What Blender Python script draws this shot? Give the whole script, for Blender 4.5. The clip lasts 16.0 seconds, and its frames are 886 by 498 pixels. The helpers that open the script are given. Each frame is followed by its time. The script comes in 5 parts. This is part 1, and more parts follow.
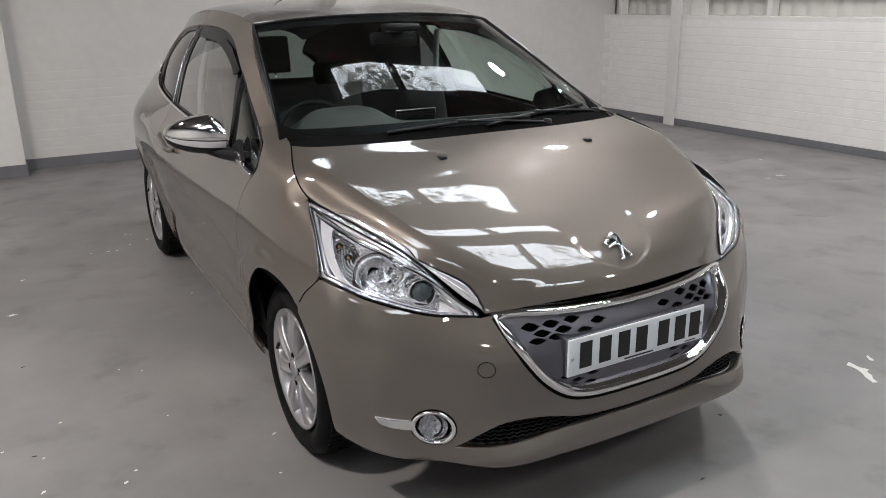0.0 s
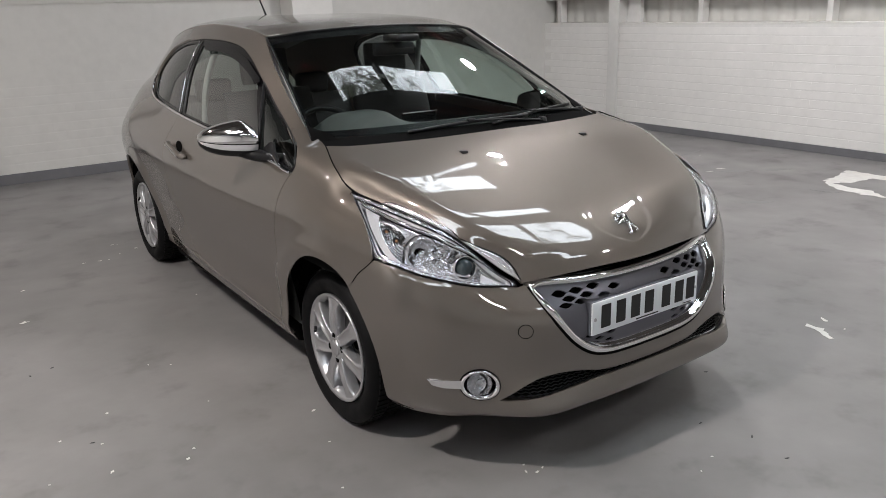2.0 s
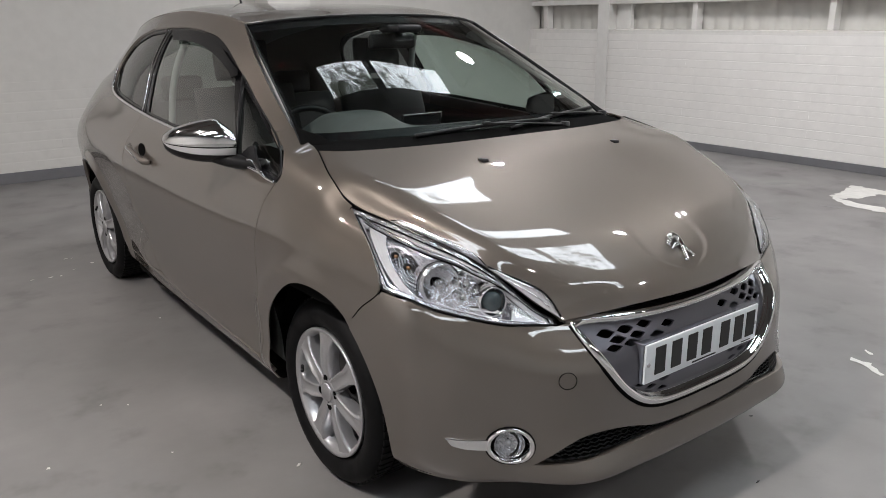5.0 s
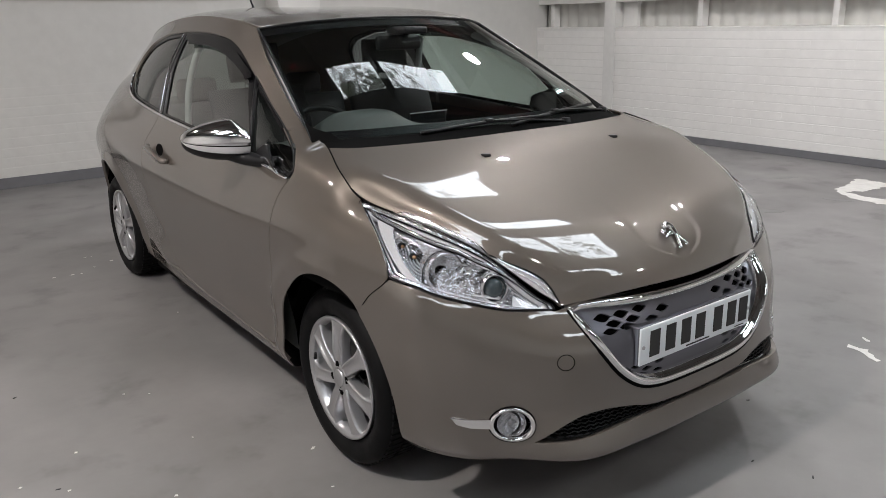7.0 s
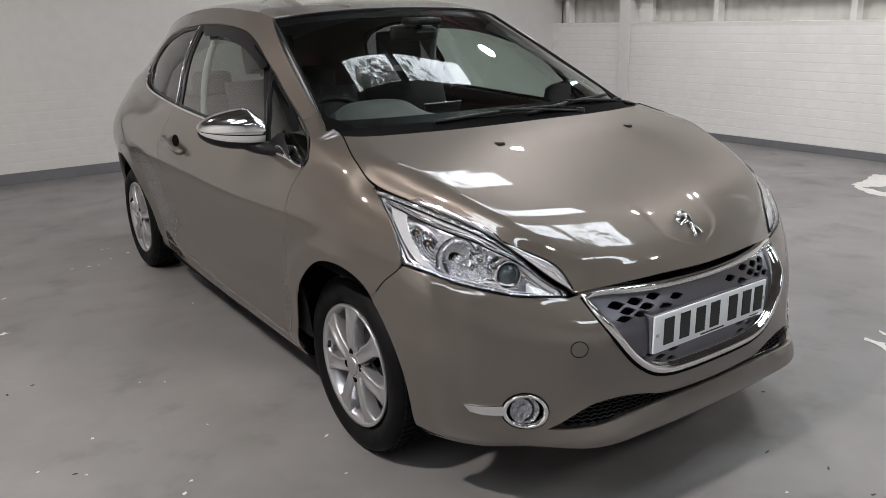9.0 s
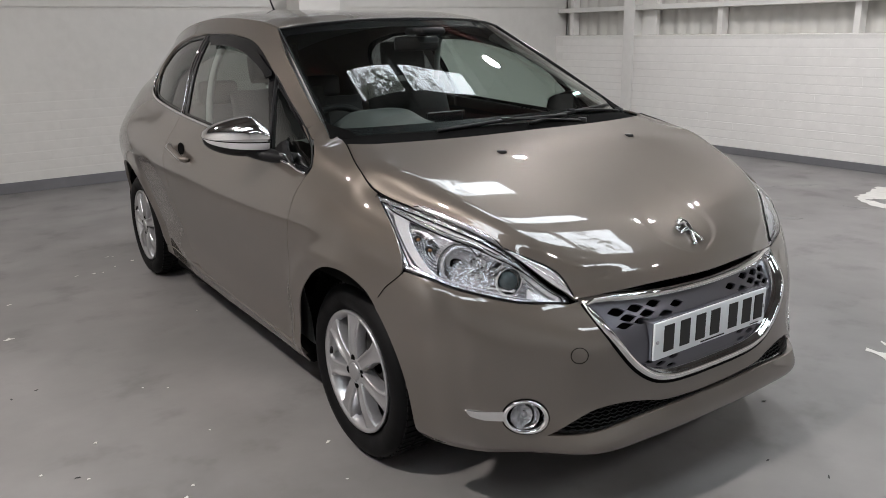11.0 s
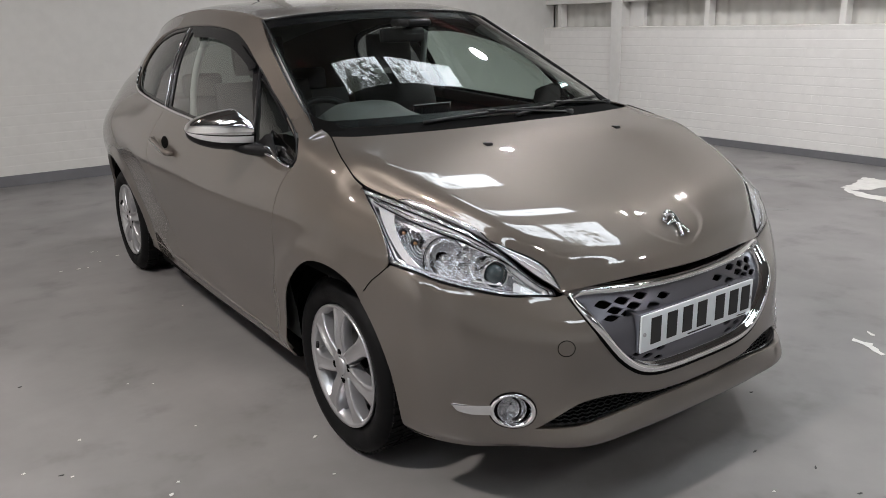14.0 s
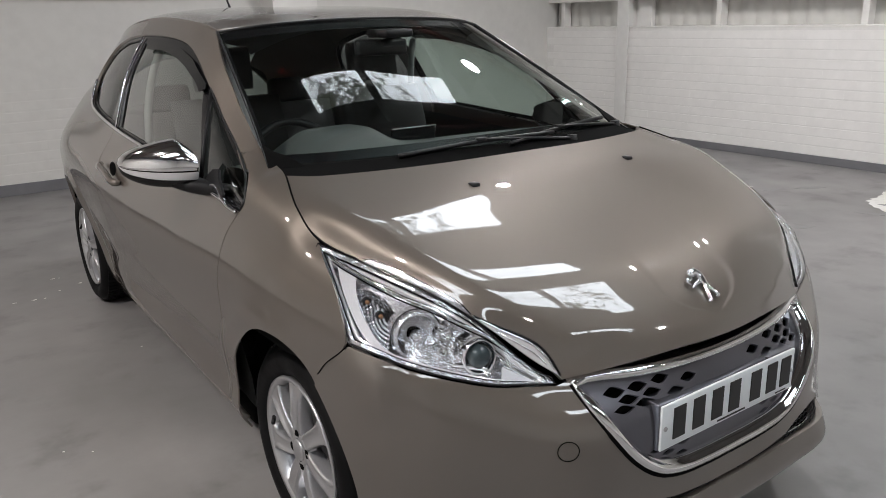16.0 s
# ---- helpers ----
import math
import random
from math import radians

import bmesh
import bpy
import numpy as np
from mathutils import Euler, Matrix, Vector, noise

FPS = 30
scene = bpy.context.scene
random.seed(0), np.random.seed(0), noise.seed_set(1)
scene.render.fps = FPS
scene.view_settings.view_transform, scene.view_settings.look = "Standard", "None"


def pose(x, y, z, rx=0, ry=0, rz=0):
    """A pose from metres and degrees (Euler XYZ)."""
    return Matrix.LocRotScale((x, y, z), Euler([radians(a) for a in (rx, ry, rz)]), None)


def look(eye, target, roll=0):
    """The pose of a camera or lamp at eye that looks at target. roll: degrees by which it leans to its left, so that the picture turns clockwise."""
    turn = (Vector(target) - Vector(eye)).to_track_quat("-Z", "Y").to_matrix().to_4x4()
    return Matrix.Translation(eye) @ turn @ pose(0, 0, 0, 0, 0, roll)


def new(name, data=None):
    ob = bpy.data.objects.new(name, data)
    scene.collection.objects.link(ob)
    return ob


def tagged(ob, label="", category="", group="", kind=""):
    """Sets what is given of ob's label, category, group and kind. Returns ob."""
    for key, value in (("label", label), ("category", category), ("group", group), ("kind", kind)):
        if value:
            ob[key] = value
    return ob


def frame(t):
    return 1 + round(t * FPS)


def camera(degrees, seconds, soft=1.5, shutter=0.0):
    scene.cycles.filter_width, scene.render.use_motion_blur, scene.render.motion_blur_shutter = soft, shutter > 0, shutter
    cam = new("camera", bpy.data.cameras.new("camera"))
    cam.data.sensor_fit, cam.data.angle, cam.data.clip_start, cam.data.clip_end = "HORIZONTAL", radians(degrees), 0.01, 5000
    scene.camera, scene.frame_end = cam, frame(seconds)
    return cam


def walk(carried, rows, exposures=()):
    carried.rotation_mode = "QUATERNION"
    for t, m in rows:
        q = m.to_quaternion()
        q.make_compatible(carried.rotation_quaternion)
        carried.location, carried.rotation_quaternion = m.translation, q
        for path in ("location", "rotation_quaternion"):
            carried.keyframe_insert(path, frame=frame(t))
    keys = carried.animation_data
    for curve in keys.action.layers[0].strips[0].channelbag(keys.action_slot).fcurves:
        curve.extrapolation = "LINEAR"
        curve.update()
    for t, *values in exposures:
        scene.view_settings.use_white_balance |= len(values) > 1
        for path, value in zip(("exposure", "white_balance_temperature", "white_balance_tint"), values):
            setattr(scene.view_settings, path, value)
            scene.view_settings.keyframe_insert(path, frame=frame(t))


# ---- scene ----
# ---- camera ----
cam = camera(59.3, 16.0, 0.85)
PATH = [
    (0, (-1.511, -2.29, 1.449), (-0.577, -0.629, 0.843), -0.8),
    (0.5, (-1.599, -2.25, 1.446), (-0.638, -0.61, 0.824), -0.6),
    (1, (-1.682, -2.284, 1.44), (-0.615, -0.718, 0.802), 0.2),
    (1.5, (-1.82, -2.398, 1.452), (-0.748, -0.836, 0.81), -1.4),
    (2, (-1.955, -2.388, 1.463), (-0.869, -0.815, 0.877), -1.6),
    (2.5, (-2.064, -2.319, 1.444), (-0.945, -0.764, 0.87), -1.4),
    (3, (-2.063, -2.234, 1.43), (-0.924, -0.697, 0.848), -1.2),
    (3.5, (-1.957, -2.097, 1.408), (-0.807, -0.567, 0.83), -0.8),
    (4, (-1.843, -1.981, 1.39), (-0.689, -0.455, 0.807), -0.2),
    (4.2, (-1.81, -1.936, 1.382), (-0.662, -0.403, 0.807), -0.3),
    (6.3, (-1.854, -1.981, 1.393), (-0.689, -0.455, 0.833), -0.5),
    (6.5, (-1.864, -2.019, 1.398), (-0.715, -0.482, 0.837), -0.6),
    (7, (-1.866, -2.045, 1.39), (-0.736, -0.496, 0.824), -1.2),
    (7.5, (-1.864, -2.06, 1.379), (-0.744, -0.504, 0.81), -1.3),
    (8, (-1.868, -2.065, 1.369), (-0.754, -0.507, 0.792), -1.4),
    (8.5, (-1.87, -2.061, 1.37), (-0.762, -0.496, 0.799), -1.3),
    (9, (-1.874, -2.055, 1.36), (-0.773, -0.486, 0.791), -1.3),
    (11.5, (-1.882, -2.079, 1.35), (-0.781, -0.497, 0.815), -1.0),
    (12, (-1.884, -2.071, 1.352), (-0.776, -0.495, 0.816), -1.0),
    (12.5, (-1.887, -2.067, 1.345), (-0.773, -0.497, 0.805), -1.0),
    (13, (-1.873, -2.071, 1.347), (-0.758, -0.504, 0.801), -1.0),
    (13.5, (-1.866, -2.066, 1.346), (-0.748, -0.503, 0.793), -1.1),
    (14, (-1.863, -2.069, 1.346), (-0.746, -0.506, 0.788), -1.2),
    (14.5, (-1.848, -2.071, 1.349), (-0.736, -0.508, 0.785), -1.6),
    (15, (-1.788, -2.013, 1.338), (-0.677, -0.451, 0.765), -1.7),
    (15.5, (-1.661, -1.877, 1.356), (-0.555, -0.314, 0.776), -1.4),
    (16, (-1.54, -1.748, 1.396), (-0.435, -0.181, 0.828), -1.4),
]
walk(cam, [(t, look(eye, target, roll)) for t, eye, target, roll in PATH])

# ---- world and light ----
world = bpy.data.worlds.new("world")
scene.world = world
world.use_nodes = True
sky = world.node_tree.nodes.new("ShaderNodeTexSky")
sky.sky_type, sky.sun_disc = "NISHITA", False
sky.sun_elevation, sky.sun_rotation = radians(40), radians(120)
back = world.node_tree.nodes["Background"]
back.inputs["Strength"].default_value = 0.08
world.node_tree.links.new(sky.outputs["Color"], back.inputs["Color"])
scene.view_settings.exposure = -0.04

# ---- materials ----
def material(name, color, rough=0.5, metal=0.0, coat=0.0, grain=0.0, scale=40.0, bump=0.0, spread=0.0, big=2.0, placed=False, **more):
    """A surface with fine grain, broad unevenness and relief, all in metres."""
    m = bpy.data.materials.new(name)
    m.use_nodes = True
    nt = m.node_tree
    b = nt.nodes["Principled BSDF"]
    b.inputs["Base Color"].default_value = (*color, 1)
    b.inputs["Roughness"].default_value = rough
    b.inputs["Metallic"].default_value = metal
    b.inputs["Coat Weight"].default_value = coat
    b.inputs["Coat Roughness"].default_value = 0.03
    for key, value in more.items():
        b.inputs[key.replace("_", " ")].default_value = value
    if grain or bump or spread:
        tex = nt.nodes.new("ShaderNodeTexCoord")
        fine = nt.nodes.new("ShaderNodeTexNoise")
        fine.inputs["Scale"].default_value = scale
        fine.inputs["Detail"].default_value = 6
        broad = nt.nodes.new("ShaderNodeTexNoise")
        broad.inputs["Scale"].default_value = big
        broad.inputs["Detail"].default_value = 4
        where = tex.outputs["Object"]
        if placed:  # alike pieces differ by where they stand
            info, plus = nt.nodes.new("ShaderNodeObjectInfo"), nt.nodes.new("ShaderNodeVectorMath")
            nt.links.new(where, plus.inputs[0])
            nt.links.new(info.outputs["Location"], plus.inputs[1])
            where = plus.outputs[0]
        nt.links.new(where, fine.inputs["Vector"])
        nt.links.new(where, broad.inputs["Vector"])
        if grain:
            add = nt.nodes.new("ShaderNodeMath")
            add.operation = "ADD"
            nt.links.new(fine.outputs["Fac"], add.inputs[0])
            nt.links.new(broad.outputs["Fac"], add.inputs[1])
            span = nt.nodes.new("ShaderNodeMapRange")
            span.clamp = False
            span.inputs["From Min"].default_value, span.inputs["From Max"].default_value = 0.6, 1.4
            span.inputs["To Min"].default_value, span.inputs["To Max"].default_value = 1 - grain, 1 + grain
            nt.links.new(add.outputs[0], span.inputs["Value"])
            mix = nt.nodes.new("ShaderNodeVectorMath")
            mix.operation = "SCALE"
            mix.inputs[0].default_value = color
            nt.links.new(span.outputs["Result"], mix.inputs["Scale"])
            nt.links.new(mix.outputs[0], b.inputs["Base Color"])
        if spread:
            r = nt.nodes.new("ShaderNodeMapRange")
            r.inputs["From Min"].default_value, r.inputs["From Max"].default_value = 0.3, 0.7
            r.inputs["To Min"].default_value, r.inputs["To Max"].default_value = rough - spread, rough + spread
            nt.links.new(broad.outputs["Fac"], r.inputs["Value"])
            nt.links.new(r.outputs["Result"], b.inputs["Roughness"])
        if bump:
            n = nt.nodes.new("ShaderNodeBump")
            n.inputs["Strength"].default_value = 1.0
            n.inputs["Distance"].default_value = bump
            nt.links.new(fine.outputs["Fac"], n.inputs["Height"])
            nt.links.new(n.outputs["Normal"], b.inputs["Normal"])
    return m


def glowing(name, color, strength):
    m = material(name, color, 0.4)
    b = m.node_tree.nodes["Principled BSDF"]
    b.inputs["Emission Color"].default_value = (*color, 1)
    b.inputs["Emission Strength"].default_value = strength
    return m


def glass(name, tint, weight=1.0, rough=0.0):
    """Thin tinted glass: part clear view, part mirror by its Fresnel gloss."""
    m = bpy.data.materials.new(name)
    m.use_nodes = True
    nt = m.node_tree
    nt.nodes.remove(nt.nodes["Principled BSDF"])
    out = nt.nodes["Material Output"]
    clear = nt.nodes.new("ShaderNodeBsdfTransparent")
    clear.inputs["Color"].default_value = (*tint, 1)
    gloss = nt.nodes.new("ShaderNodeBsdfGlossy")
    gloss.inputs["Roughness"].default_value = rough
    facing = nt.nodes.new("ShaderNodeLayerWeight")
    facing.inputs["Blend"].default_value = 0.5
    steep = nt.nodes.new("ShaderNodeMath")
    steep.operation = "POWER"
    steep.inputs[1].default_value = 5.0
    fres = nt.nodes.new("ShaderNodeMath")
    fres.operation = "MULTIPLY_ADD"
    fres.inputs[1].default_value, fres.inputs[2].default_value = 0.96, 0.042
    gain = nt.nodes.new("ShaderNodeMath")
    gain.operation, gain.use_clamp = "MULTIPLY", True
    gain.inputs[1].default_value = weight
    nt.links.new(facing.outputs["Facing"], steep.inputs[0])
    nt.links.new(steep.outputs[0], fres.inputs[0])
    mix = nt.nodes.new("ShaderNodeMixShader")
    nt.links.new(fres.outputs[0], gain.inputs[0])
    nt.links.new(gain.outputs[0], mix.inputs[0])
    nt.links.new(clear.outputs[0], mix.inputs[1])
    nt.links.new(gloss.outputs[0], mix.inputs[2])
    nt.links.new(mix.outputs[0], out.inputs["Surface"])
    return m


PAINT = material("taupe_metallic_paint", (0.156, 0.134, 0.116), 0.49, 0.76, 1.0, grain=0.05, scale=900, big=1.5, Coat_IOR=1.95)
BLACK = material("black_plastic", (0.009, 0.009, 0.010), 0.45, grain=0.15, scale=300, bump=0.0002, Specular_IOR_Level=0.25)
# near-black: shade of cavities and gaps put into the colour; also black trim
DARK = material("dark_cavity", (0.003, 0.003, 0.003), 0.9, grain=0.2, scale=30, Specular_IOR_Level=0.05)
GLOSSBLACK = material("gloss_black", (0.005, 0.005, 0.006), 0.22, spread=0.05, Specular_IOR_Level=0.3)
RUBBER = material("tyre_rubber", (0.0045, 0.0045, 0.005), 0.62, grain=0.25, scale=60, bump=0.0004, spread=0.1, big=12, Specular_IOR_Level=0.14)
CHROME = material("chrome", (0.88, 0.88, 0.89), 0.065, 1.0, spread=0.015, big=30)
SILVER = material("silver_wheel_paint", (0.46, 0.46, 0.475), 0.28, 0.75, 0.6, grain=0.05, scale=200)
GRILLE = material("anthracite_satin_metal", (0.16, 0.16, 0.18), 0.32, 0.9, grain=0.05, scale=400, spread=0.05, big=8)
SCREEN_GLASS = glass("windscreen_glass", (0.82, 0.92, 0.89), 1.8)
SIDE_GLASS = glass("side_glass", (0.72, 0.80, 0.76), 2.1)
PRIVACY = glass("privacy_glass", (0.20, 0.205, 0.21), 1.3)
BACKLIGHT = glass("dark_rear_glass", (0.26, 0.28, 0.27), 1.2)
LENS = glass("clear_lens", (0.93, 0.94, 0.95), 1.2)
TRIM = material("dashboard_plastic", (0.036, 0.040, 0.039), 0.6, grain=0.15, scale=250, bump=0.0004)
FABRIC = material("dark_seat_fabric", (0.018, 0.019, 0.020), 0.9, grain=0.25, scale=400, bump=0.0006)
LINING = material("grey_headlining", (0.24, 0.24, 0.235), 0.9, grain=0.05, scale=300)
PLATE = material("reflective_plate_white", (0.78, 0.82, 0.84), 0.35, grain=0.02, scale=60)
INK = material("black_characters", (0.01, 0.01, 0.01), 0.4)

FACET = material("faceted_reflector", (0.72, 0.73, 0.76), 0.09, 1.0, bump=0.003, scale=42, big=20, spread=0.04)
SATIN = material("satin_silver_bezel", (0.76, 0.76, 0.78), 0.22, 0.5, bump=0.0015, scale=25)
BRIGHT = material("bright_bezel", (0.86, 0.86, 0.88), 0.15, 0.35, 0.5, spread=0.04, big=25)
DRLCLEAR = material("ribbed_light_cover", (0.40, 0.40, 0.42), 0.16, 0.7, 0.6, bump=0.003, scale=60)
MOULDED = material("moulded_chrome", (0.80, 0.80, 0.83), 0.10, 0.78, 0.4, bump=0.012, scale=30, big=18, spread=0.03)
CLEARBLOCK = material("ribbed_clear_plastic", (0.42, 0.43, 0.46), 0.14, 0.55, 0.6, bump=0.004, scale=130)
PROJ = material("projector_lens", (0.04, 0.055, 0.06), 0.03, 0.0, 1.0)
AMBER = material("amber_bulb", (0.20, 0.11, 0.06), 0.25)


# ---- mesh helpers ----
def part(name, mesh, mat_, parent=None, label="", smooth=True):
    """Links a mesh or a bmesh as one object under a thing or a part."""
    if isinstance(mesh, bmesh.types.BMesh):
        bm, mesh = mesh, bpy.data.meshes.new(name)
        bmesh.ops.recalc_face_normals(bm, faces=bm.faces[:])
        bm.to_mesh(mesh)
        bm.free()
        for p in mesh.polygons:
            p.use_smooth = smooth
    if mat_ is not None:
        mesh.materials.clear()
        mesh.materials.append(mat_)
    ob = new(name, mesh)
    if parent is not None:
        ob.parent = parent
    return tagged(ob, label)


def box(x0, x1, y0, y1, z0, z1, bevel=0.0, bm=None, segments=2):
    bm = bm or bmesh.new()
    made = bmesh.ops.create_cube(bm, size=1.0, matrix=Matrix.LocRotScale(((x0 + x1) / 2, (y0 + y1) / 2, (z0 + z1) / 2), None, (abs(x1 - x0), abs(y1 - y0), abs(z1 - z0))))
    if bevel:
        edges = list({e for v in made["verts"] for e in v.link_edges})
        bmesh.ops.bevel(bm, geom=edges, offset=bevel, segments=segments, affect="EDGES", profile=0.5)
    return bm


def cubic(table, s):
    """Catmull-Rom through the rows of table, at the indices s."""
    table, s = np.asarray(table, float), np.clip(np.asarray(s, float), 0, len(table) - 1)
    ends = np.concatenate([2 * table[:1] - table[1:2], table, 2 * table[-1:] - table[-2:-1]])
    i = np.minimum(s.astype(int), len(table) - 2)
    f = (s - i).reshape(s.shape + (1,) * (table.ndim - 1))
    a, b, c, d = ends[i], ends[i + 1], ends[i + 2], ends[i + 3]
    return b + 0.5 * f * (c - a + f * (2 * a - 5 * b + 4 * c - d + f * (3 * (b - c) + d - a)))


def curve(points, n, closed=False):
    """n points on a smooth line through the given ones."""
    pts = np.asarray(points, float)
    if closed:
        pts = np.concatenate([pts[-2:], pts, pts[:3]])
        return cubic(pts, 2 + np.arange(n) / n * (len(points)))
    return cubic(pts, np.linspace(0, len(pts) - 1, n))


def rows_mesh(name, grid, closed_u=False, closed_v=False, flip=False):
    """A quad mesh from a grid of places (rows, columns, 3)."""
    g = np.asarray(grid, float)
    n, m = g.shape[:2]
    faces = []
    for i in range(n if closed_u else n - 1):
        for j in range(m if closed_v else m - 1):
            q = (i * m + j, i * m + (j + 1) % m, (i + 1) % n * m + (j + 1) % m, (i + 1) % n * m + j)
            faces.append(q[::-1] if flip else q)
    mesh = bpy.data.meshes.new(name)
    mesh.from_pydata([tuple(p) for p in g.reshape(-1, 3)], [], faces)
    for p in mesh.polygons:
        p.use_smooth = True
    return mesh


def inside(poly, pts):
    poly, pts = np.asarray(poly), np.asarray(pts)
    x, y = pts[:, 0], pts[:, 1]
    odd = np.zeros(len(pts), bool)
    for (x0, y0), (x1, y1) in zip(poly, np.roll(poly, -1, 0)):
        if y0 != y1:
            odd ^= ((y0 > y) != (y1 > y)) & (x < (x1 - x0) * (y - y0) / (y1 - y0) + x0)
    return odd


def densify(poly, step):
    out = []
    for a, b in zip(poly, np.roll(poly, -1, 0)):
        n = max(1, int(round(np.linalg.norm(b - a) / step)))
        out += [a + (b - a) * k / n for k in range(n)]
    return np.array(out)


def sheet(name, chart, surface, step, depth=0.012, holes=(), out=(0, 0, 0), offset=0.0, back=False):
    """A pressed panel: an outline in the chart of a surface, filled with a fine net that lies on it, its edge turned in by depth."""
    from mathutils.geometry import delaunay_2d_cdt
    loops = [densify(np.asarray(c, float), step * 0.7) for c in (chart, *holes)]
    lo, hi = loops[0].min(0), loops[0].max(0)
    gx, gy = np.meshgrid(np.arange(lo[0] + step / 2, hi[0], step), np.arange(lo[1] + step / 2, hi[1], step))
    pts = np.stack([gx.ravel(), gy.ravel()], 1)
    keep = inside(loops[0], pts)
    for h in loops[1:]:
        keep &= ~inside(h, pts)
    rim = np.concatenate(loops)
    pts = pts[keep]
    if len(pts):
        far = np.ones(len(pts), bool)
        for k in range(0, len(pts), 400):
            d = ((pts[k:k + 400, None] - rim[None]) ** 2).sum(-1).min(1)
            far[k:k + 400] = d > (0.45 * step) ** 2
        pts = pts[far]
    verts, edges, start = np.concatenate([rim, pts]), [], 0
    for l in loops:
        edges += [(start + k, start + (k + 1) % len(l)) for k in range(len(l))]
        start += len(l)
    vs, _, fs, *_ = delaunay_2d_cdt([Vector(v) for v in verts], edges, [], 0, 1e-7)
    flat = np.array([tuple(v) for v in vs])
    fs = [f for f in fs if len(f) == 3]
    mid = np.array([flat[list(f)].mean(0) for f in fs])
    keep = inside(loops[0], mid)
    for h in loops[1:]:
        keep &= ~inside(h, mid)
    fs = [f for f, k in zip(fs, keep) if k]
    used = sorted({i for f in fs for i in f})
    index = {o: n for n, o in enumerate(used)}
    flat, fs = flat[used], [tuple(index[i] for i in f) for f in fs]
    e = 1e-4
    p = surface(flat)
    normal = np.cross(surface(flat + (e, 0)) - p, surface(flat + (0, e)) - p)
    normal /= np.linalg.norm(normal, axis=1, keepdims=True) + 1e-12
    middle = np.array(out, float)
    turn = np.sign(((p - middle) * normal).sum(1))
    normal *= np.where(turn == 0, 1, turn)[:, None]
    p = p + normal * offset
    tri = np.array(fs)
    facing = (np.cross(p[tri[:, 1]] - p[tri[:, 0]], p[tri[:, 2]] - p[tri[:, 0]]) * normal[tri[:, 0]]).sum(1) < 0
    fs = [f[::-1] if w else f for f, w in zip(fs, facing)]
    count = {}
    for f in fs:
        for a, b in zip(f, f[1:] + f[:1]):
            count[(a, b)] = count.get((a, b), 0) + 1
    border = [(a, b) for a, b in count if (b, a) not in count]
    verts, normals = list(p), list(normal)
    if depth:
        # the edge: a small round, then the turned-in flange
        ids = sorted({i for ed in border for i in ed})
        first = {i: len(verts) + n for n, i in enumerate(ids)}
        verts += [p[i] for i in ids]
        second = {i: len(verts) + n for n, i in enumerate(ids)}
        verts += [p[i] - normal[i] * depth for i in ids]
        side = {i: np.zeros(3) for i in ids}
        for a, b in border:
            s = np.cross(p[b] - p[a], normal[a])
            side[a], side[b] = side[a] + s, side[b] + s
        sides = [side[i] / (np.linalg.norm(side[i]) + 1e-12) for i in ids]
        normals += [s * 0.75 + normal[i] * 0.65 for s, i in zip(sides, ids)] + sides
        fs += [(first[b], first[a], second[a], second[b]) for a, b in border]
    mesh = bpy.data.meshes.new(name)
    mesh.from_pydata([tuple(v) for v in verts], [], fs)
    for q in mesh.polygons:
        q.use_smooth = True
    nn = np.array(normals)
    nn /= np.linalg.norm(nn, axis=1, keepdims=True) + 1e-12
    mesh.normals_split_custom_set_from_vertices([tuple(v) for v in nn])
    return mesh


def mirrored(mesh):
    """The same mesh on the other side of the car's middle plane."""
    if isinstance(mesh, bmesh.types.BMesh):
        bm, mesh = mesh, bpy.data.meshes.new("mirrored")
        bm.to_mesh(mesh)
        bm.free()
    other = mesh.copy()
    vn = None
    if mesh.has_custom_normals:
        vn = np.zeros((len(mesh.vertices), 3))
        for l, c in zip(mesh.loops, mesh.corner_normals):
            vn[l.vertex_index] = c.vector
    other.flip_normals()
    for v in other.vertices:
        v.co.x = -v.co.x
    if vn is not None:
        vn[:, 0] *= -1
        other.normals_split_custom_set_from_vertices([tuple(v) for v in vn])
    return other


def tube(points, radius, sides=8, closed=False, flat=1.0):
    """A rod along the points; flat squeezes it in height."""
    pts = np.asarray(points, float)
    n = len(pts)
    ahead = np.roll(pts, -1, 0) - np.roll(pts, 1, 0)
    if not closed:
        ahead[0], ahead[-1] = pts[1] - pts[0], pts[-1] - pts[-2]
    ahead /= np.linalg.norm(ahead, axis=1, keepdims=True) + 1e-12
    radius = np.broadcast_to(radius, n)
    ref = np.array([0, 0, 1.0]) if abs(ahead[:, 2]).mean() < 0.8 else np.array([0, 1.0, 0])
    side = np.cross(ahead, ref)
    side /= np.linalg.norm(side, axis=1, keepdims=True) + 1e-12
    up = np.cross(side, ahead)
    ang = np.arange(sides) * 2 * np.pi / sides
    g = pts[:, None] + radius[:, None, None] * (np.cos(ang)[None, :, None] * side[:, None] + flat * np.sin(ang)[None, :, None] * up[:, None])
    mesh = rows_mesh("rod", g, closed_u=closed, closed_v=True)
    if not closed:
        bm = bmesh.new()
        bm.from_mesh(mesh)
        bmesh.ops.holes_fill(bm, edges=[e for e in bm.edges if e.is_boundary])
        bmesh.ops.recalc_face_normals(bm, faces=bm.faces[:])
        bm.to_mesh(mesh)
        bm.free()
    return mesh


